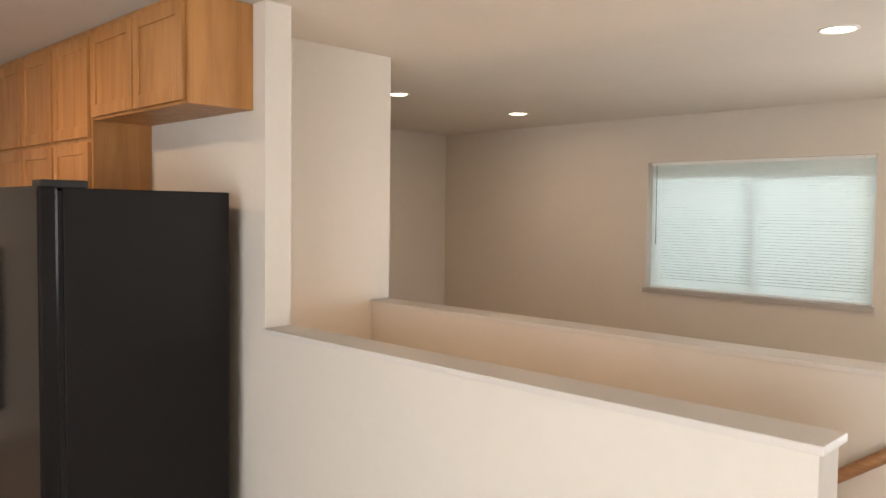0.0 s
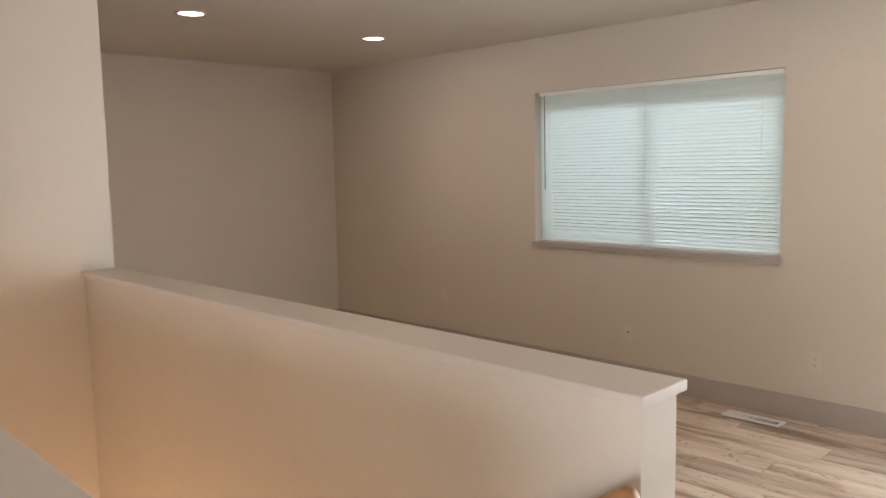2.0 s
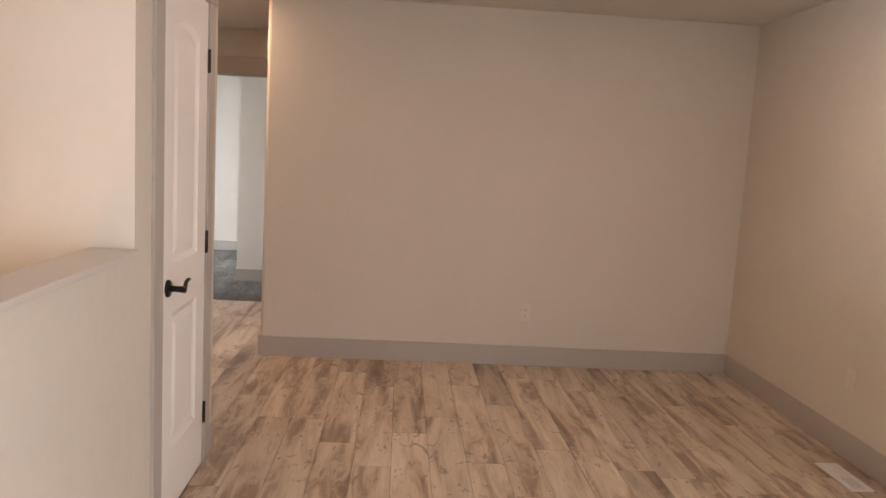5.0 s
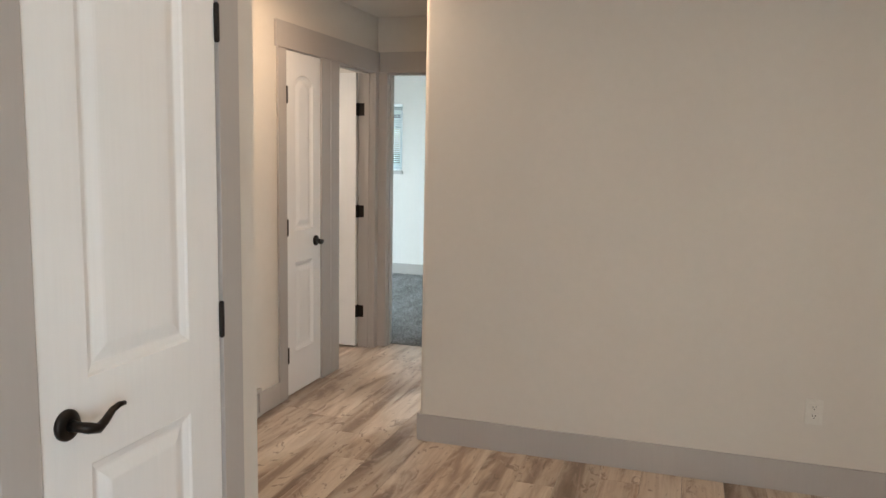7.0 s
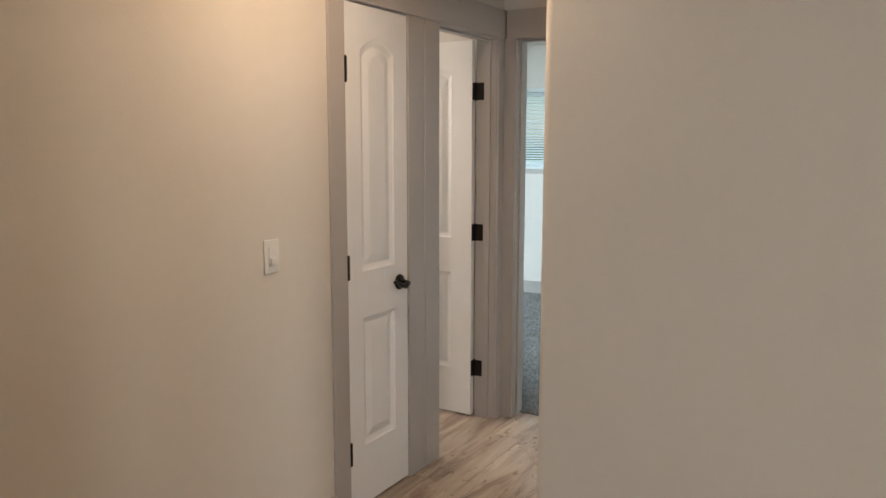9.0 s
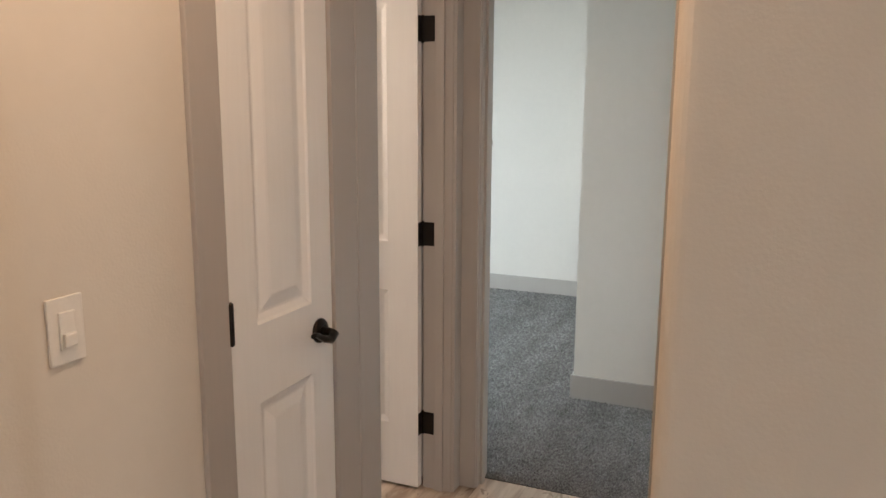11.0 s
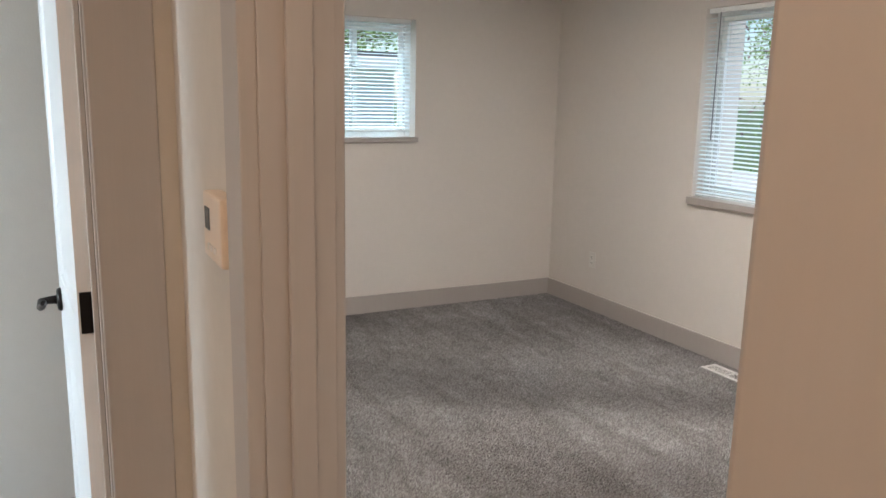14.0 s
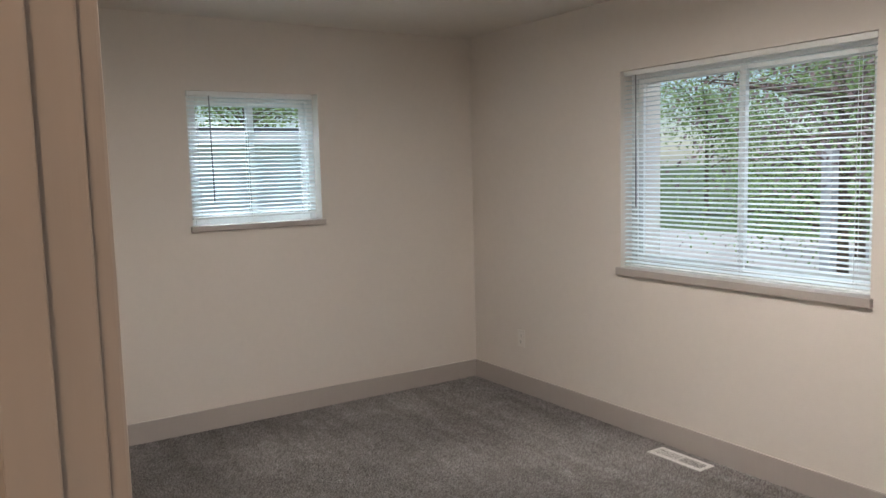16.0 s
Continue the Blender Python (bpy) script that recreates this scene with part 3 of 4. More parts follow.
def sill(side, hole, thick=0.036, horn=0.014, front=0.03, deep=0.09):
    u0, u1, z0, z1 = hole
    bm = side.cube(u0 - horn, -front, z0 - thick, u1 + horn, 0.0, z0 + 0.004, bevel=0.004)
    side.box(bm, u0 + 0.001, 0.0, z0 - 0.01, u1 - 0.001, deep, z0 + 0.0035)
    built("window_sill", bm, TRIM, "taupe painted window sill", "sill")


def blind(side, hole, tilt, wmid, label, slat_mat, cords, wand_u, drop=0.0, wand_len=0.75, gap=(0.01, 0.01)):
    """A horizontal blind: head rail, one slat after another, ladder cords, bottom rail and a tilt wand."""
    u0, u1, z0, z1 = hole
    a, b = u0 + gap[0], u1 - gap[1]
    top = thing("window_blind", side.p((a + b) / 2, wmid, z0 + drop), label, "blind", "window blinds")
    part("head_rail", side.cube(a, wmid - 0.014, z1 - 0.03, b, wmid + 0.014, z1 - 0.002, bevel=0.003), VINYL, top, "white metal head rail")
    zb = z0 + drop + 0.012
    part("bottom_rail", side.cube(a, wmid - 0.013, zb, b, wmid + 0.013, zb + 0.012, bevel=0.004), VINYL, top, "white metal bottom rail")
    pitch, width = 0.0245, 0.0265
    bm = bmesh.new()
    rows = []
    for k in range(5):
        s = k / 4 - 0.5
        wv, zv = s * width, 0.0016 * (1 - 4 * s * s)
        c, sn = math.cos(radians(tilt)), math.sin(radians(tilt))
        w, z = wv * c - zv * sn, wv * sn + zv * c
        rows.append([bm.verts.new(Vector(side.p(u, w, z)) - Vector(side.p(0, 0, 0))) for u in (a + 0.002, b - 0.002)])
    for r, s in zip(rows, rows[1:]):
        bm.faces.new((r[0], r[1], s[1], s[0]))
    me = mesh_of("slat", bm, slat_mat, True)
    n = int((z1 - 0.04 - zb - 0.02) / pitch)
    zero = Vector(side.p(0, wmid, 0))
    for i in range(n + 1):
        piece("slat", me, top, zero + Vector((0, 0, zb + 0.026 + i * pitch)))
    for u in cords:
        cb = bmesh.new()
        for w in (-0.0145, 0.0145):
            p0, p1 = side.p(u, wmid + w, zb), side.p(u, wmid + w, z1 - 0.02)
            tube(cb, [p0, p1], 0.0013, 5)
        part("ladder_cord", cb, CORD, top, "white ladder cord")
    wb = bmesh.new()
    tube(wb, [side.p(wand_u, wmid - 0.024, z1 - 0.03), side.p(wand_u + 0.004, wmid - 0.026, z1 - 0.03 - wand_len)], 0.0036, 8)
    part("tilt_wand", wb, WAND, top, "thin dark tilt wand")
    return top


window("window_1", north, WIN_LR, "white vinyl sliding window in the living room")
sill(north, WIN_LR)
blind(north, WIN_LR, -61, 0.03, "white slatted blind, lowered and nearly shut", SLAT, (-2.80, -2.015, -1.24), -2.84, 0.0, 0.68, (0.03, 0.012))
window("window_2", bed_north, WIN_BED, "white vinyl sliding window in the bedroom")
sill(bed_north, WIN_BED)
blind(bed_north, WIN_BED, 17, 0.03, "white slatted blind, lowered with its slats open", SLAT_DIMMED, (-8.80, -8.20, -7.64), -8.86, 0.0, 0.72)
window("window_3", west, WIN_SIDE, "small white vinyl sliding window in the bedroom")
sill(west, WIN_SIDE, 0.03)
blind(west, WIN_SIDE, 17, 0.03, "small white slatted blind, slats open", SLAT_DIMMED, (5.26, 5.56, 5.90), 5.33, 0.03, 0.62, (0.008, 0.03))
window("window_4", west, WIN_FAR, "small unseen white vinyl window assumed for the far bedroom's daylight")
sill(west, WIN_FAR, 0.036)
blind(west, WIN_FAR, 30, 0.03, "small white slatted blind, lowered", SLAT_DIMMED, (1.2, 1.55, 1.88), 1.25, 0.0, 0.6)
window("window_5", north, (0.35, 2.25, 0.02, 2.1), "glass sliding door on the bright side")
window("window_6", Side("y", SOUTH, -1), (-0.3, 2.1, 0.02, 2.1), "glass sliding door beside the kitchen")
# unseen window, assumed from how bright and cool the far bedroom is
window("window_7", Side("y", 0.2, -1), (-8.7, -7.33, 0.9, 2.1), "unseen white vinyl window assumed for the far bedroom's daylight")

# ---- ceiling lights ----
def recessed(x, y):
    top = thing("recessed_light", (x, y, H), "round white recessed ceiling light, lit warm", "ceiling light", "recessed lights")
    bm = bmesh.new()
    N = 32
    prof = [(0.088, 0.0), (0.088, -0.004), (0.083, -0.007), (0.074, -0.007), (0.070, -0.001)]
    rings = [[bm.verts.new((x + r * math.cos(2 * math.pi * k / N), y + r * math.sin(2 * math.pi * k / N), H + z)) for k in range(N)] for r, z in prof]
    for a, b in zip(rings, rings[1:]):
        for k in range(N):
            bm.faces.new((a[k], a[(k + 1) % N], b[(k + 1) % N], b[k]))
    part("trim_ring", bm, PLASTIC, top, "white trim ring", True)
    bm = bmesh.new()
    tube(bm, [(x, y, H - 0.0005), (x, y, H - 0.0035)], 0.0715, N)
    part("lens", bm, LED, top, "glowing frosted lens")
    return top


first = recessed(*RECESSED[0])
for x, y in RECESSED[1:]:
    copy_thing(first, Matrix.Translation((x, y, H)))

def dome_light(x, y, label):
    dome = thing("ceiling_light", (x, y, H), label, "ceiling light", "dome lights")
    bm = bmesh.new()
    bmesh.ops.create_uvsphere(bm, u_segments=32, v_segments=16, radius=0.16)
    bmesh.ops.delete(bm, geom=[v for v in bm.verts if v.co.z > 0.001], context="VERTS")
    for v in bm.verts:
        v.co = Vector((v.co.x + x, v.co.y + y, v.co.z * 0.55 + H - 0.02))
    part("shade", bm, DOME, dome, "frosted glass dome", True)
    bm = bmesh.new()
    tube(bm, [(x, y, H), (x, y, H - 0.02)], 0.17, 32)
    part("base_plate", bm, BRONZE, dome)


# unseen dome fittings, added to carry the bedroom and bathroom fill lamps
dome_light(-7.6, 5.5, "unseen frosted dome light added to fill the bedroom")
dome_light(-6.75, 1.9, "unseen frosted dome light added to brighten the bathroom door")
# wall light invented to go with the stair glow, never in view
SX, SZ = -1.6, -0.7
sconce = thing("stair_light", (SX, 3.07, SZ), "unseen small wall light added for the warm stair glow", "wall light")
bm = bmesh.new()
tube(bm, [(SX, 3.0705, SZ), (SX, 3.09, SZ)], 0.06, 24)
part("base_plate", bm, BRONZE, sconce)
bm = bmesh.new()
tube(bm, [(SX, 3.09, SZ), (SX, 3.12, SZ), (SX, 3.15, SZ), (SX, 3.17, SZ)], [0.035, 0.055, 0.05, 0.02], 24)
part("shade", bm, DOME, sconce, "frosted glass shade", True)


# ---- floor registers, plates, thermostat ----
def register(cx, cy, L=0.32, Wd=0.115):
    top = thing("floor_register", (cx, cy, 0.0), "white metal floor register beside the baseboard", "floor vent", "floor registers")
    bm = bmesh.new()
    z1 = 0.007
    for a in ((-L / 2, -Wd / 2, L / 2, -Wd / 2 + 0.026), (-L / 2, Wd / 2 - 0.026, L / 2, Wd / 2), (-L / 2, -Wd / 2 + 0.026, -L / 2 + 0.024, Wd / 2 - 0.026),
              (L / 2 - 0.024, -Wd / 2 + 0.026, L / 2, Wd / 2 - 0.026), (-0.008, -Wd / 2 + 0.026, 0.008, Wd / 2 - 0.026)):
        box(bm, cx + a[0], cy + a[1], 0.0045, cx + a[2], cy + a[3], z1 + 0.004, bevel=0.0012)
    part("frame", bm, VENTWHITE, top)
    # black sheet under the louvres in place of the duct's shade
    part("duct", cube(cx - L / 2 + 0.02, cy - Wd / 2 + 0.02, 0.0043, cx + L / 2 - 0.02, cy + Wd / 2 - 0.02, 0.0055), DARK, top, "near-black sheet for the duct's shaded depth")
    bar = mesh_of("louvre", cube(-0.0014, -Wd / 2 + 0.025, 0, 0.0014, Wd / 2 - 0.025, 0.003), VENTWHITE)
    lean = mesh_of("louvre", cube(-0.0034, -Wd / 2 + 0.025, 0, 0.0034, Wd / 2 - 0.025, 0.003), VENTWHITE)
    for i in range(11):
        piece("louvre", lean, top, Vector((cx - L / 2 + 0.031 + i * 0.0115, cy, 0.006)))
        piece("louvre", bar, top, Vector((cx + 0.015 + i * 0.0115, cy, 0.006)))
    return top


register(-3.62, 7.13)
register(-1.165, 7.115, 0.34)
register(-8.435, 7.072, 0.335)


def wall_plate(name, side, u, z, label, category, kind_of="outlet"):
    cover = PLATE if side in (north, back) else PLASTIC
    top = thing(name, side.p(u, 0, z), label, category, "wall plates")
    part("cover", side.cube(u - 0.036, -0.006, z - 0.058, u + 0.036, 0.0, z + 0.058, bevel=0.0025), cover, top, "white plastic cover plate")
    if kind_of == "outlet":
        for dz in (-0.02, 0.02):
            sock = part("socket", side.cube(u - 0.017, -0.0085, z + dz - 0.0145, u + 0.017, -0.006, z + dz + 0.0145, bevel=0.002), cover, top)
            bm = bmesh.new()
            for du in (-0.006, 0.006):
                side.box(bm, u + du - 0.0012, -0.009, z + dz - 0.002, u + du + 0.0012, -0.0084, z + dz + 0.007)
            side.box(bm, u - 0.002, -0.009, z + dz - 0.010, u + 0.002, -0.0084, z + dz - 0.006)
            part("slots", bm, DARK, sock, "dark socket slots")
    elif kind_of == "switch":
        part("rocker", side.cube(u - 0.0165, -0.010, z - 0.033, u + 0.0165, -0.005, z + 0.033, bevel=0.002), PLASTIC, top, "white rocker")
        part("paddle", side.cube(u - 0.013, -0.017, z - 0.028, u + 0.013, -0.009, z - 0.004, bevel=0.003), PLASTIC, top)
    elif kind_of == "cable":
        bm = bmesh.new()
        tube(bm, [side.p(u, -0.004, z), side.p(u, -0.013, z)], 0.0055, 12)
        part("cable_jack", bm, DARK, top, "dark cable jack")
    return top


wall_plate("wall_outlet", north, -0.89, 0.36, "white wall outlet above the baseboard", "outlet")
wall_plate("cable_outlet", north, -2.12, 0.36, "white cable plate with a dark jack", "cable plate", "cable")
wall_plate("blank_plate", north, -3.914, 0.42, "plain white blank wall plate", "wall plate", "blank")
wall_plate("wall_outlet", back, 5.82, 0.378, "white wall outlet on the back wall", "outlet")
wall_plate("cable_outlet", bed_north, -7.41, 0.405, "white bedroom cable plate with a dark jack", "cable plate", "cable")
wall_plate("wall_outlet", bed_north, -9.88, 0.375, "white bedroom outlet near the corner", "outlet")
wall_plate("light_switch", hall_s, -5.337, 1.125, "white rocker light switch on the hall wall", "light switch", "switch")

TX = -6.615
stat = thing("thermostat", (TX, HALL_N, 1.25), "almond plastic thermostat with a dark display", "thermostat")
part("body", hall_n.cube(TX - 0.065, -0.028, 1.258, TX + 0.065, 0.0, 1.354, bevel=0.005), ALMOND, stat)
part("display", hall_n.cube(TX - 0.045, -0.0295, 1.301, TX - 0.012, -0.027, 1.333, bevel=0.0008), SCREEN, stat, "dark grey display")
bm = bmesh.new()
for k in range(3):
    hall_n.box(bm, TX - 0.027 + k * 0.022, -0.030, 1.273, TX - 0.013 + k * 0.022, -0.027, 1.282, bevel=0.0015)
part("buttons", bm, PLASTIC, stat)

grille = thing("return_grille", (-5.14, HALL_S, 0.0), "taupe painted return air grille low on the wall", "wall vent")
bm = bmesh.new()
for a in ((-5.44, 0.0, -4.85, 0.022), (-5.44, 0.135, -4.85, 0.158), (-5.44, 0.022, -5.418, 0.135), (-4.872, 0.022, -4.85, 0.135), (-5.278, 0.022, -5.268, 0.135), (-5.075, 0.022, -5.065, 0.135)):
    hall_s.box(bm, a[0], -0.02, a[1], a[2], 0.0, a[3], bevel=0.002)
part("frame", bm, TRIM, grille)
# shade inside the duct, given as a thin black sheet
part("duct", hall_s.cube(-5.42, -0.004, 0.02, -4.87, 0.0, 0.137), DARK, grille, "near-black sheet for the duct's shaded depth")
lm = mesh_of("louvre", hall_s.cube(-5.418, -0.017, 0, -4.872, -0.006, 0.006), TRIM)
for v in lm.vertices:
    v.co.y -= HALL_S
for i in range(9):
    piece("louvre", lm, grille, Vector((0, HALL_S, 0.026 + i * 0.012)))

# ---- stairs and hand rail ----
stairs = thing("staircase", (-1.35, 3.5, -2.7), "narrow carpeted staircase going down between low walls", "staircase", "", "structure")
for i in range(11):
    x1 = -0.005 - i * 0.245
    part("step", cube(x1 - 0.27, 3.071, -2.7, x1, 3.929, -0.18 * (i + 1), bevel=0.008), CARPET, stairs)
part("nosing", cube(-0.03, 3.072, -0.03, 0.03, 3.928, 0.003, bevel=0.004), OAK, stairs, "oak nosing at the top step")
rail = thing("hand_rail", (-1.3, 3.90, 0.0), "round oak hand rail fixed along the stair wall", "hand rail")
bm = bmesh.new()
slope = -0.18 / 0.245
tube(bm, [(0.012, 3.872, 0.945), (0.006, 3.872, 0.941)] + [(-x, 3.872, 0.937 + slope * x) for x in (0.0, 0.5, 1.0, 1.5, 2.0, 2.55)], [0.012, 0.019, 0.0215, 0.0215, 0.0215, 0.0215, 0.0215, 0.0215], 16)
part("bar", bm, OAK, rail, "", True)
for x in (0.33, 1.3, 2.2):
    bm = bmesh.new()
    z = 0.937 + slope * x
    tube(bm, [(-x, 3.93, z - 0.075), (-x, 3.90, z - 0.07), (-x, 3.878, z - 0.05), (-x, 3.872, z - 0.02)], 0.007, 10)
    tube(bm, [(-x, 3.9295, z - 0.075), (-x, 3.924, z - 0.075)], 0.028, 16)
    part("bracket", bm, BRONZE, rail, "dark bronze rail bracket", True)

# ---- kitchen ----
def cabinet(name, x0, x1, z0, z1, cols, label, rows=None, front=2.655):
    """A framed cabinet on the kitchen wall with flat-panel doors."""
    y1 = 2.944
    top = thing(name, ((x0 + x1) / 2, y1, z0), label, "cabinet", "kitchen cabinets")
    part("body", cube(x0, front, z0, x1, y1, z1, bevel=0.002), MAPLE, top)
    for a, b in zip(cols, cols[1:]):
        for lo, hi in rows or ((z0 + 0.012, z1 - 0.03),):
            p, q, f, y0 = a + 0.008, b - 0.008, 0.055, front - 0.019
            bm = bmesh.new()
            for s in ((p, lo, p + f, hi), (q - f, lo, q, hi), (p + f, lo, q - f, lo + f), (p + f, hi - f, q - f, hi)):
                box(bm, s[0], y0, s[1], s[2], front - 0.001, s[3], bevel=0.003)
            d = part("door", bm, MAPLE, top, "maple framed door")
            part("door_panel", cube(p + f - 0.004, y0 + 0.009, lo + f - 0.004, q - f + 0.004, front - 0.003, hi - f + 0.004), MAPLE, d)
    return top


cabinet("wall_cabinet", -3.205, -2.27, 2.005, H - 0.002, (-3.20, -2.735, -2.275), "maple wall cabinet over the refrigerator")
TALL = ((-3.70, -3.215, "tall maple pantry cabinet with stacked doors"), (-4.19, -3.702, "tall maple pantry cabinet beside another"), (-4.70, -4.192, "tall maple pantry cabinet at the end"))
for x0, x1, label in TALL:
    cabinet("tall_cabinet", x0, x1, 0.1, H - 0.002, (x0, x1 - 0.01), label, ((0.12, 1.905), (1.93, 2.405)))
for x0, x1, label in TALL:
    built("trim_toe_kick", cube(x0 + 0.01, 2.70, 0, x1 - 0.01, 2.94, 0.1), MAPLE, "maple toe kick", "trim")

fridge = thing("refrigerator", (-2.67, 2.5, 0.0), "black refrigerator with a textured side", "refrigerator")
part("body", cube(-3.03, 2.20, 0.02, -2.30, 2.85, 1.662, bevel=0.006), BLACK, fridge, "black textured steel body")
part("gasket", cube(-3.02, 2.185, 0.08, -2.312, 2.2, 1.65), GASKET, fridge)
GLOSS = simple("black_gloss_door", (0.010, 0.009, 0.009), 0.24, 0, 160.0, 0.0003)
for m in (BLACK, GLOSS):
    m.node_tree.nodes["Principled BSDF"].inputs["Specular IOR Level"].default_value = 0.2
for x0, x1, hx in ((-3.03, -2.925, -2.955), (-2.917, -2.30, -2.885)):
    d = part("door", cube(x0, 2.118, 0.08, x1, 2.186, 1.668, bevel=0.012), GLOSS, fridge, "glossy black door")
    hb = bmesh.new()
    tube(hb, [(hx, 2.118, 0.75), (hx, 2.075, 0.78), (hx, 2.068, 1.1), (hx, 2.075, 1.42), (hx, 2.118, 1.45)], 0.012, 10)
    part("handle", hb, GASKET, d, "black bar handle", True)
part("hinge_cover", cube(-2.40, 2.13, 1.662, -2.305, 2.29, 1.69, bevel=0.006), GASKET, fridge, "black hinge cover")
part("base_grille", cube(-3.02, 2.15, 0.0, -2.31, 2.8, 0.08), GASKET, fridge)

# ---- outside ----
GROUND = -1.2
LAWN = simple("lawn", (0.07, 0.11, 0.035), 0.9, 0, 6.0, 0.03, 0.35)
CONCRETE = simple("pale_concrete", (0.40, 0.39, 0.375), 0.85, 0, 3.0, 0.004, 0.1)
SIDING = paint("white_siding", (0.78, 0.78, 0.77), 0.55)
ROOFING = simple("grey_shingles", (0.12, 0.12, 0.125), 0.9, 0, 20.0, 0.01, 0.2)
BARK = simple("bark", (0.10, 0.075, 0.055), 0.9, 0, 14.0, 0.02, 0.3)
GREENS = leaf_paint("green_leaves", (0.17, 0.26, 0.09), (0.36, 0.50, 0.22))
PLUMS = leaf_paint("plum_leaves", (0.18, 0.12, 0.125), (0.36, 0.28, 0.28))
HEDGE = leaf_paint("hedge_leaves", (0.14, 0.22, 0.09), (0.30, 0.42, 0.20))

bm = bmesh.new()
bmesh.ops.create_grid(bm, x_segments=8, y_segments=8, size=600)
bmesh.ops.translate(bm, verts=bm.verts, vec=(0, 0, GROUND))
built("ground", bm, LAWN, "mown grass ground", "ground")
built("road", cube(-90, 21.0, GROUND - 0.1, 60, 29.5, GROUND + 0.02), CONCRETE, "pale concrete street", "road")
built("pavement", cube(-9.6, 8.6, GROUND - 0.1, 1.5, 21.0, GROUND + 0.03), CONCRETE, "pale concrete drive", "pavement")
bm = bmesh.new()
for a in ((WEST - 0.2, SOUTH - 0.2, WEST, BED_N + 0.33), (EAST, SOUTH - 0.2, EAST + 0.2, LR_N + 0.2)):
    box(bm, a[0], a[1], GROUND - 0.1, a[2], a[3], -0.001)
box(bm, WEST, LR_N + 0.0, GROUND - 0.1, EAST, LR_N + 0.2, -0.001)
box(bm, WEST, SOUTH - 0.2, GROUND - 0.1, EAST, SOUTH, -0.001)
built("wall_foundation", bm, SIDING, "pale foundation wall under the house", "wall")


def neighbour(x0, y0, x1, y1, eave, label):
    top = thing("neighbour_house", ((x0 + x1) / 2, (y0 + y1) / 2, GROUND), label, "house")
    part("wall", cube(x0, y0, GROUND, x1, y1, eave), SIDING, top, "white lap siding wall")
    me = mesh_of("siding_board", cube(0, y0 + 0.02, 0, 0.018, y1 - 0.02, 0.15), SIDING)
    n = int((eave - GROUND) / 0.16)
    for i in range(n):
        piece("siding_board", me, top, Vector((x1, 0, GROUND + 0.02 + i * 0.16)))
    part("fascia", cube(x0 - 0.4, y0 - 0.4, eave, x1 + 0.4, y1 + 0.4, eave + 0.2, bevel=0.01), SIDING, top, "bright white fascia")
    part("roof", cube(x0 - 0.38, y0 - 0.38, eave + 0.2, x1 + 0.38, y1 + 0.38, eave + 0.28), ROOFING, top)
    return top


neighbour(-27, -1.0, -18.5, 9.3, 2.0, "low white neighbour building with a flat roof")


def tree(name, x, y, height, spread, leaves, paint_, label, seed, size=0.11, trunk_r=0.14, low=0.35):
    rng = random.Random(seed)
    top = thing(name, (x, y, GROUND), label, "tree")
    bm = bmesh.new()
    lean = Vector((rng.uniform(-0.3, 0.3), rng.uniform(-0.3, 0.3), 0))
    base = Vector((x, y, GROUND))
    crown_pts = []
    spine = [base + lean * (k / 5) ** 2 + Vector((0, 0, height * 0.7 * k / 5)) for k in range(6)]
    tube(bm, spine, [trunk_r * (1 - 0.15 * k) for k in range(6)], 10)
    for i in range(16):
        k = rng.uniform(low, 0.95)
        p = base + lean * k * k + Vector((0, 0, height * 0.7 * k))
        a = rng.uniform(0, 2 * math.pi)
        reach = spread * rng.uniform(0.55, 1.0) * (1.15 - 0.5 * k)
        q = p + Vector((math.cos(a) * reach, math.sin(a) * reach, height * rng.uniform(0.05, 0.28)))
        m = (p + q) / 2 + Vector((0, 0, reach * 0.12))
        tube(bm, [p, m, q], [trunk_r * 0.35, trunk_r * 0.2, trunk_r * 0.06], 6)
        for s in (0.45, 0.7, 1.0):
            crown_pts.append(p.lerp(q, s) + Vector((0, 0, rng.uniform(-0.1, 0.25))))
        for _ in range(3):
            c = p.lerp(q, rng.uniform(0.4, 1.0))
            e = c + Vector((rng.uniform(-1, 1), rng.uniform(-1, 1), rng.uniform(-0.3, 0.7))) * spread * 0.35
            tube(bm, [c, e], [trunk_r * 0.1, trunk_r * 0.03], 5)
            crown_pts.append(e)
    part("trunk", bm, BARK, top, "brown branching trunk")
    verts, faces = [], []
    for i in range(leaves):
        c = rng.choice(crown_pts)
        p = c + Vector((rng.gauss(0, 1), rng.gauss(0, 1), rng.gauss(0, 0.7))) * spread * 0.16
        d = Vector((rng.uniform(-1, 1), rng.uniform(-1, 1), rng.uniform(-1, 0.3))).normalized()
        s = d.cross(Vector((rng.uniform(-1, 1), rng.uniform(-1, 1), 1))).normalized()
        L = size * rng.uniform(0.6, 1.3)
        n0 = len(verts)
        verts += [p, p + d * L * 0.5 + s * L * 0.28, p + d * L, p + d * L * 0.5 - s * L * 0.28]
        faces.append((n0, n0 + 1, n0 + 2, n0 + 3))
    me = bpy.data.meshes.new("crown")
    me.from_pydata([tuple(v) for v in verts], [], faces)
    me.materials.append(paint_)
    ob = new("crown", me)
    ob.parent = top
    ob.matrix_parent_inverse = Matrix.Translation(-top.location)
    return top


tree("garden_tree", -13.5, 17.5, 6.2, 2.9, 11000, GREENS, "leafy green tree on the lawn", 3, 0.085, 0.12, 0.3)
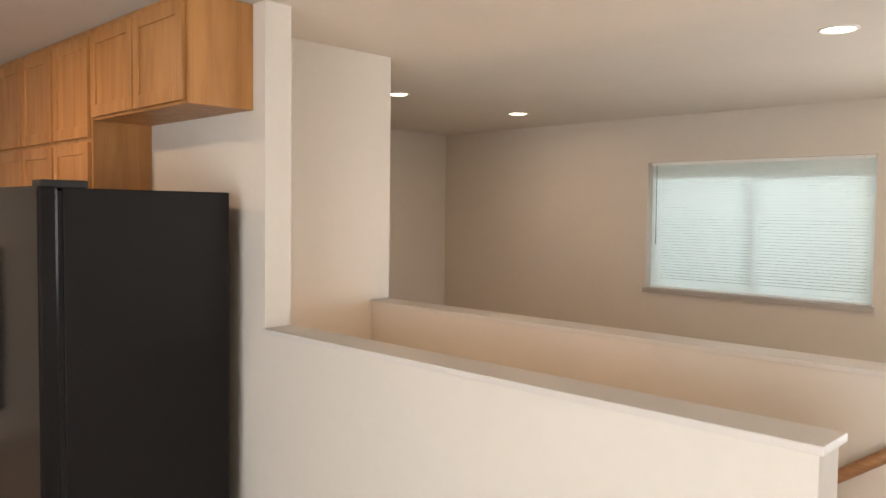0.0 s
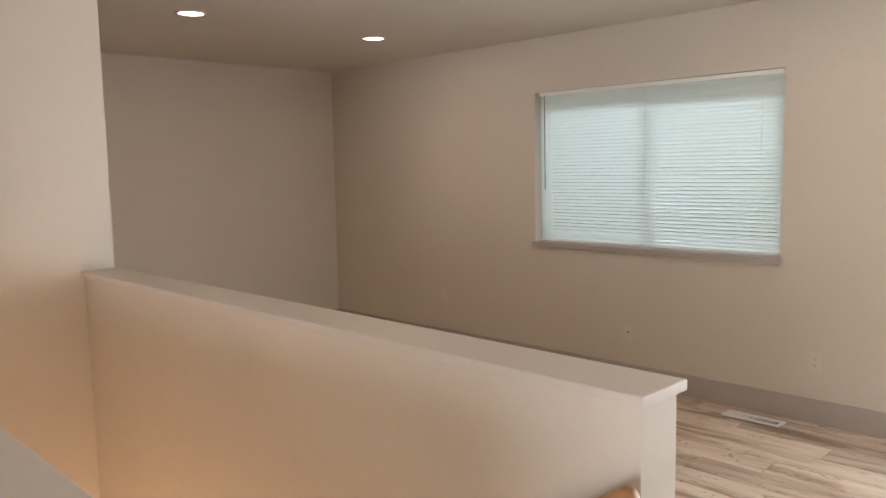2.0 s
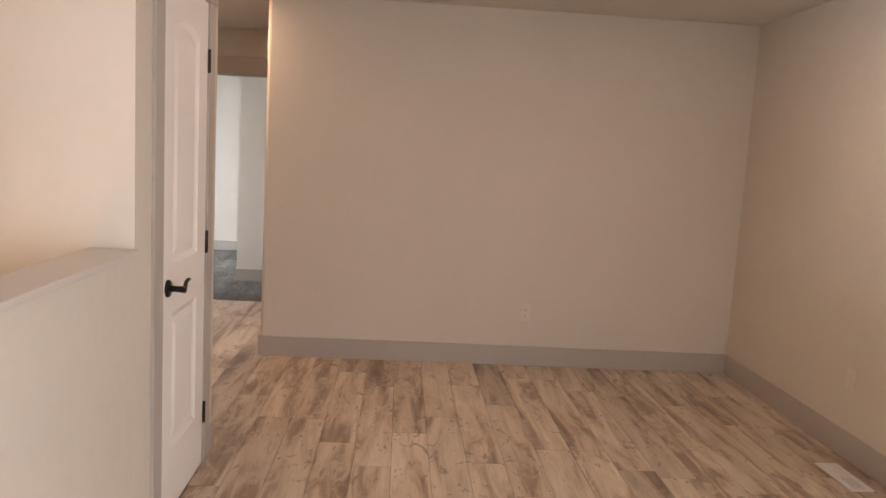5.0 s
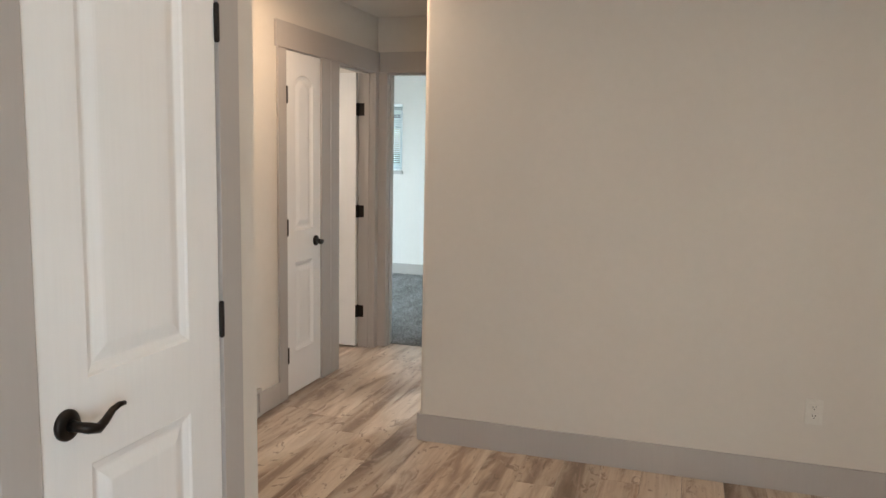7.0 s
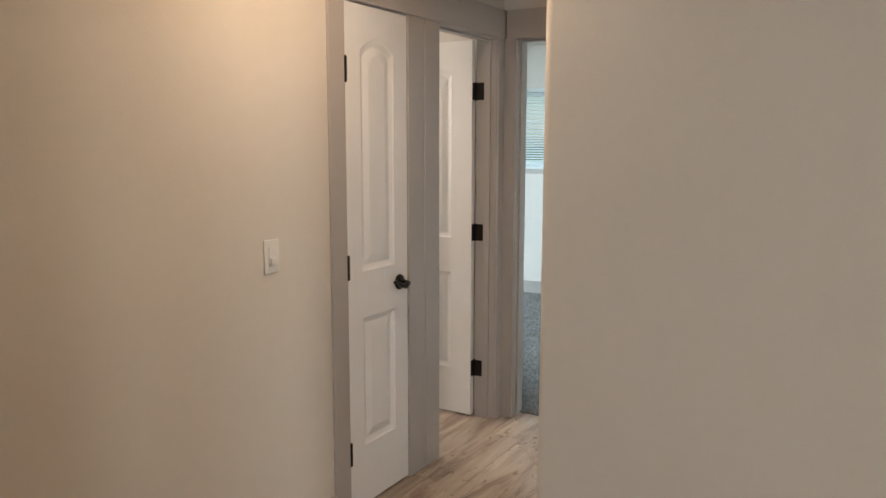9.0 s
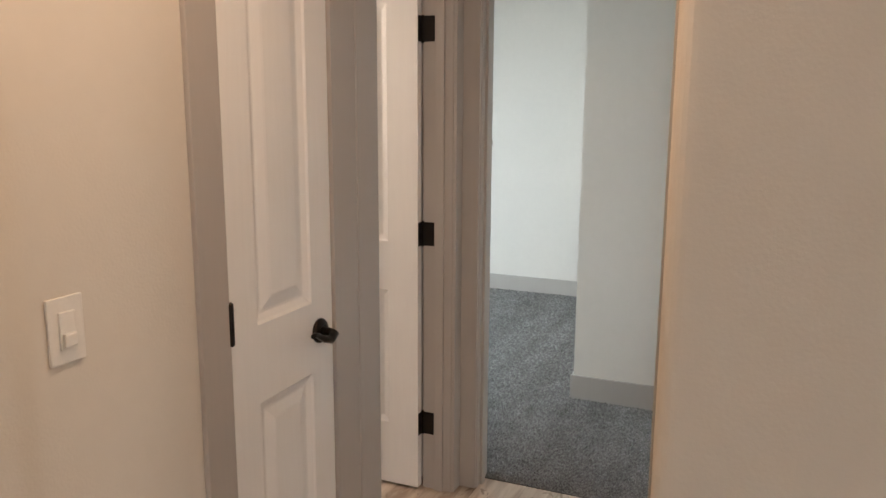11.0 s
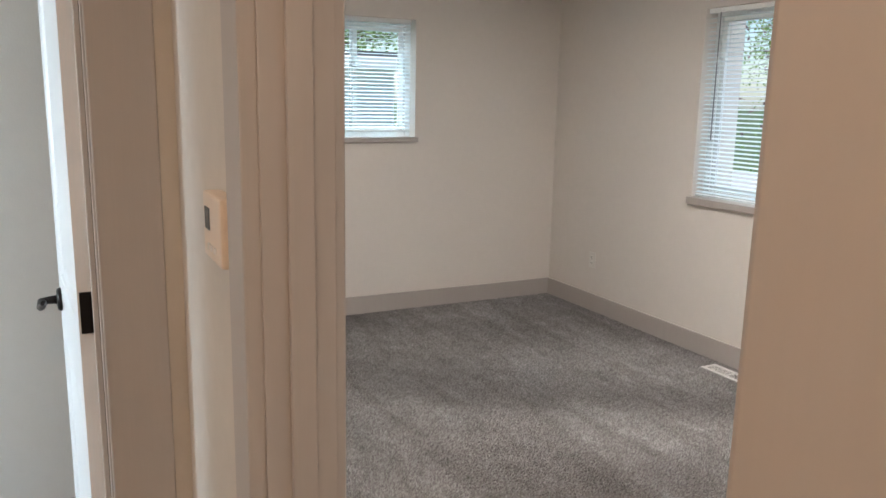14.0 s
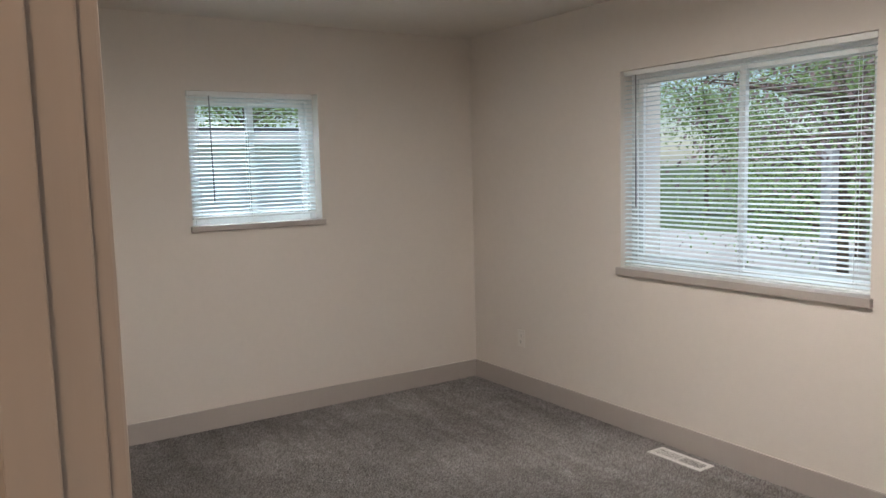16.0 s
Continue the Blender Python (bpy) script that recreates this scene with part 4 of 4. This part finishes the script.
tree("garden_tree", -17.0, 24.5, 7.5, 3.4, 9000, GREENS, "tall green tree beyond the street", 5, 0.11, 0.14, 0.15)
tree("plum_tree", -9.2, 13.2, 6.0, 3.8, 8500, PLUMS, "purple-leaved plum tree with arching limbs", 8, 0.075, 0.14, 0.55)
tree("garden_tree", -7.5, 31.5, 8.0, 3.8, 9000, HEDGE, "dark green tree across the street", 11, 0.16, 0.14, 0.12)
tree("garden_tree", -20.5, 34.0, 8.0, 4.4, 11000, HEDGE, "dark green tree across the street", 12, 0.17, 0.14, 0.12)
tree("garden_tree", -31.0, 36.0, 9.0, 4.6, 6000, GREENS, "broad green tree far down the street", 13, 0.2)
tree("garden_tree", -31.5, 6.5, 8.5, 3.6, 6000, GREENS, "green tree behind the neighbour building", 14, 0.16)
tree("garden_tree", -33.5, 13.5, 8.5, 3.6, 6000, GREENS, "green tree behind the neighbour building", 15, 0.16)
post = thing("garden_post", (-11.0, 12.75, GROUND), "white painted wooden post in the garden", "post")
# white post coloured grey so that it looks dimmer in the sun
part("shaft", cube(-11.07, 12.68, GROUND, -10.93, 12.82, 1.65, bevel=0.008), simple("dimmed_white_paint", (0.42, 0.43, 0.45), 0.7), post)

# ---- carpet pile ----
def yarn_paint(name, dark, light):
    """Carpet yarn: every end has its own grey; the sheen of nap lying another way is painted in as broad soft patches
    and lanes.
    """
    n = Nodes(name)
    isl = n.t.nodes.new("ShaderNodeNewGeometry").outputs["Random Per Island"]
    c = n.ramp(isl, (0.0, dark), (1.0, light))
    nap = n.noise(1.0, 5, 0.68, n.scaled(n.co, 4.5, 6.5, 1), 0.4)
    c = n.mix(1.0, c, n.ramp(nap, (0.36, (0.88, 0.88, 0.88)), (0.52, (1.0, 1.0, 1.0)), (0.68, (1.24, 1.24, 1.26))), "MULTIPLY")
    lane = n.noise(1.0, 3, 0.6, n.scaled(n.co, 0.7, 5.5, 1), 0.5)
    c = n.mix(1.0, c, n.ramp(lane, (0.38, (0.87, 0.86, 0.85)), (0.50, (1.0, 1.0, 1.0)), (0.62, (1.08, 1.08, 1.08))), "MULTIPLY")
    return n.out(c, 0.95, 0, 0.1)


TUFT = yarn_paint("carpet_yarn", (0.158, 0.15, 0.144), (0.385, 0.37, 0.357))


def pile(x0, y0, x1, y1, step, seed):
    """Short leaning yarn ends all over a stretch of carpet, with broad swathes where the nap lies another way."""
    rs = np.random.RandomState(seed)
    gx, gy = np.meshgrid(np.arange(x0, x1, step), np.arange(y0, y1, step))
    n = gx.size
    px = gx.ravel() + rs.uniform(-0.5, 0.5, n) * step
    py = gy.ravel() + rs.uniform(-0.5, 0.5, n) * step
    swath = np.sin(px * 2.1 + 1.7 * np.sin(py * 1.3)) * np.cos(py * 2.6 + 1.1 * np.sin(px * 1.9)) + 0.5 * np.sin(px * 5.3 - py * 4.1)
    ang = 0.9 + 1.1 * swath + rs.normal(0, 0.7, n)
    lean = 0.004 + 0.004 * rs.rand(n)
    high = 0.006 + 0.004 * rs.rand(n)
    wide = step * (0.45 + 0.25 * rs.rand(n))
    turn = rs.uniform(0, 2 * math.pi, n)
    co = np.empty((n, 4, 3))
    for k in range(3):
        a = turn + 2 * math.pi * k / 3
        co[:, k, 0], co[:, k, 1], co[:, k, 2] = px + wide * np.cos(a), py + wide * np.sin(a), 0.003
    co[:, 3, 0], co[:, 3, 1], co[:, 3, 2] = px + lean * np.cos(ang), py + lean * np.sin(ang), 0.004 + high
    tri = np.array([[0, 1, 3], [1, 2, 3], [2, 0, 3]])
    faces = (np.arange(n)[:, None, None] * 4 + tri[None]).reshape(-1, 3)
    me = bpy.data.meshes.new("pile")
    me.from_pydata(co.reshape(-1, 3).tolist(), [], faces.tolist())
    me.materials.append(TUFT)
    return tagged(new("carpet_pile", me), "grey cut pile carpet yarn", "carpet", "", "stuff")


pile(WEST + 0.02, HALL_N + 0.085, -5.72, BED_N - 0.02, 0.0068, 1)
pile(-8.22, 2.2, HALL_W - 0.095, HALL_N - 0.01, 0.0085, 2)
pile(WEST + 0.02, 1.2, -8.22, 3.17, 0.014, 3)

# ---- floor boards ----
LONG, WIDE, GAP = 1.22, 0.182, 0.0014


def board_mesh(length):
    bm = bmesh.new()
    a, b, c = length - GAP, WIDE - GAP, 0.0012
    lo = [bm.verts.new(v) for v in ((0, 0, -0.011), (a, 0, -0.011), (a, b, -0.011), (0, b, -0.011))]
    mid = [bm.verts.new(v) for v in ((0, 0, -c), (a, 0, -c), (a, b, -c), (0, b, -c))]
    hi = [bm.verts.new(v) for v in ((c, c, 0), (a - c, c, 0), (a - c, b - c, 0), (c, b - c, 0))]
    for p, q in ((lo, mid), (mid, hi)):
        for i in range(4):
            bm.faces.new((p[i], p[(i + 1) % 4], q[(i + 1) % 4], q[i]))
    bm.faces.new(hi)
    return mesh_of("plank", bm, FLOOR)


BOARDS = {}


def board(parent, x0, x1, y):
    key = round(x1 - x0, 3)
    if key not in BOARDS:
        BOARDS[key] = board_mesh(key)
    piece("plank", BOARDS[key], parent, Vector((x0, y, 0)))


floor = tagged(new("floor"), "pale brushed oak-look plank floor", "floor", "", "structure")
rest = bmesh.new()
rng = random.Random(21)
y = HALL_S - 0.10
while y < LR_N:
    x = -7.24 - rng.uniform(0, 1.2)
    west_end = HALL_W - 0.09 if y < HALL_N - 0.05 else BACK - 0.02
    if HALL_N - 0.05 <= y < HALL_N + 0.1:
        west_end = BACK
    while x < EAST:
        x1 = x + LONG
        a, b = max(x, west_end), min(x1, EAST)
        if b - a > 0.04:
            spans = [(a, b)]
            if y + WIDE > 2.96 and y < 3.95:
                spans = []
                if a < -3.65:
                    spans.append((a, min(b, -3.65)))
                if b > 0.0:
                    spans.append((max(a, 0.0), b))
            for p, q in spans:
                if q - p < 0.04:
                    continue
                if p < 1.6:
                    board(floor, p, q, y)
                else:
                    box(rest, p, y, -0.011, q - GAP, y + WIDE - GAP, 0.0)
        x = x1
    y += WIDE
y = HALL_S - 0.10 - WIDE
while y > SOUTH - WIDE:
    x = -5.3 - rng.uniform(0, 1.2)
    while x < EAST:
        a, b = max(x, -5.2), min(x + LONG, EAST)
        if b - a > 0.02:
            box(rest, a, y, -0.011, b - GAP, y + WIDE - GAP, 0.0)
        x += LONG
    y -= WIDE
box(rest, HALL_W, 1.0, -0.011, -6.3, HALL_S - 0.10 - GAP, 0.0)
far = new("planks_rest", mesh_of("planks_rest", rest, FLOOR))
far.parent = floor
tagged(far, kind="stuff")
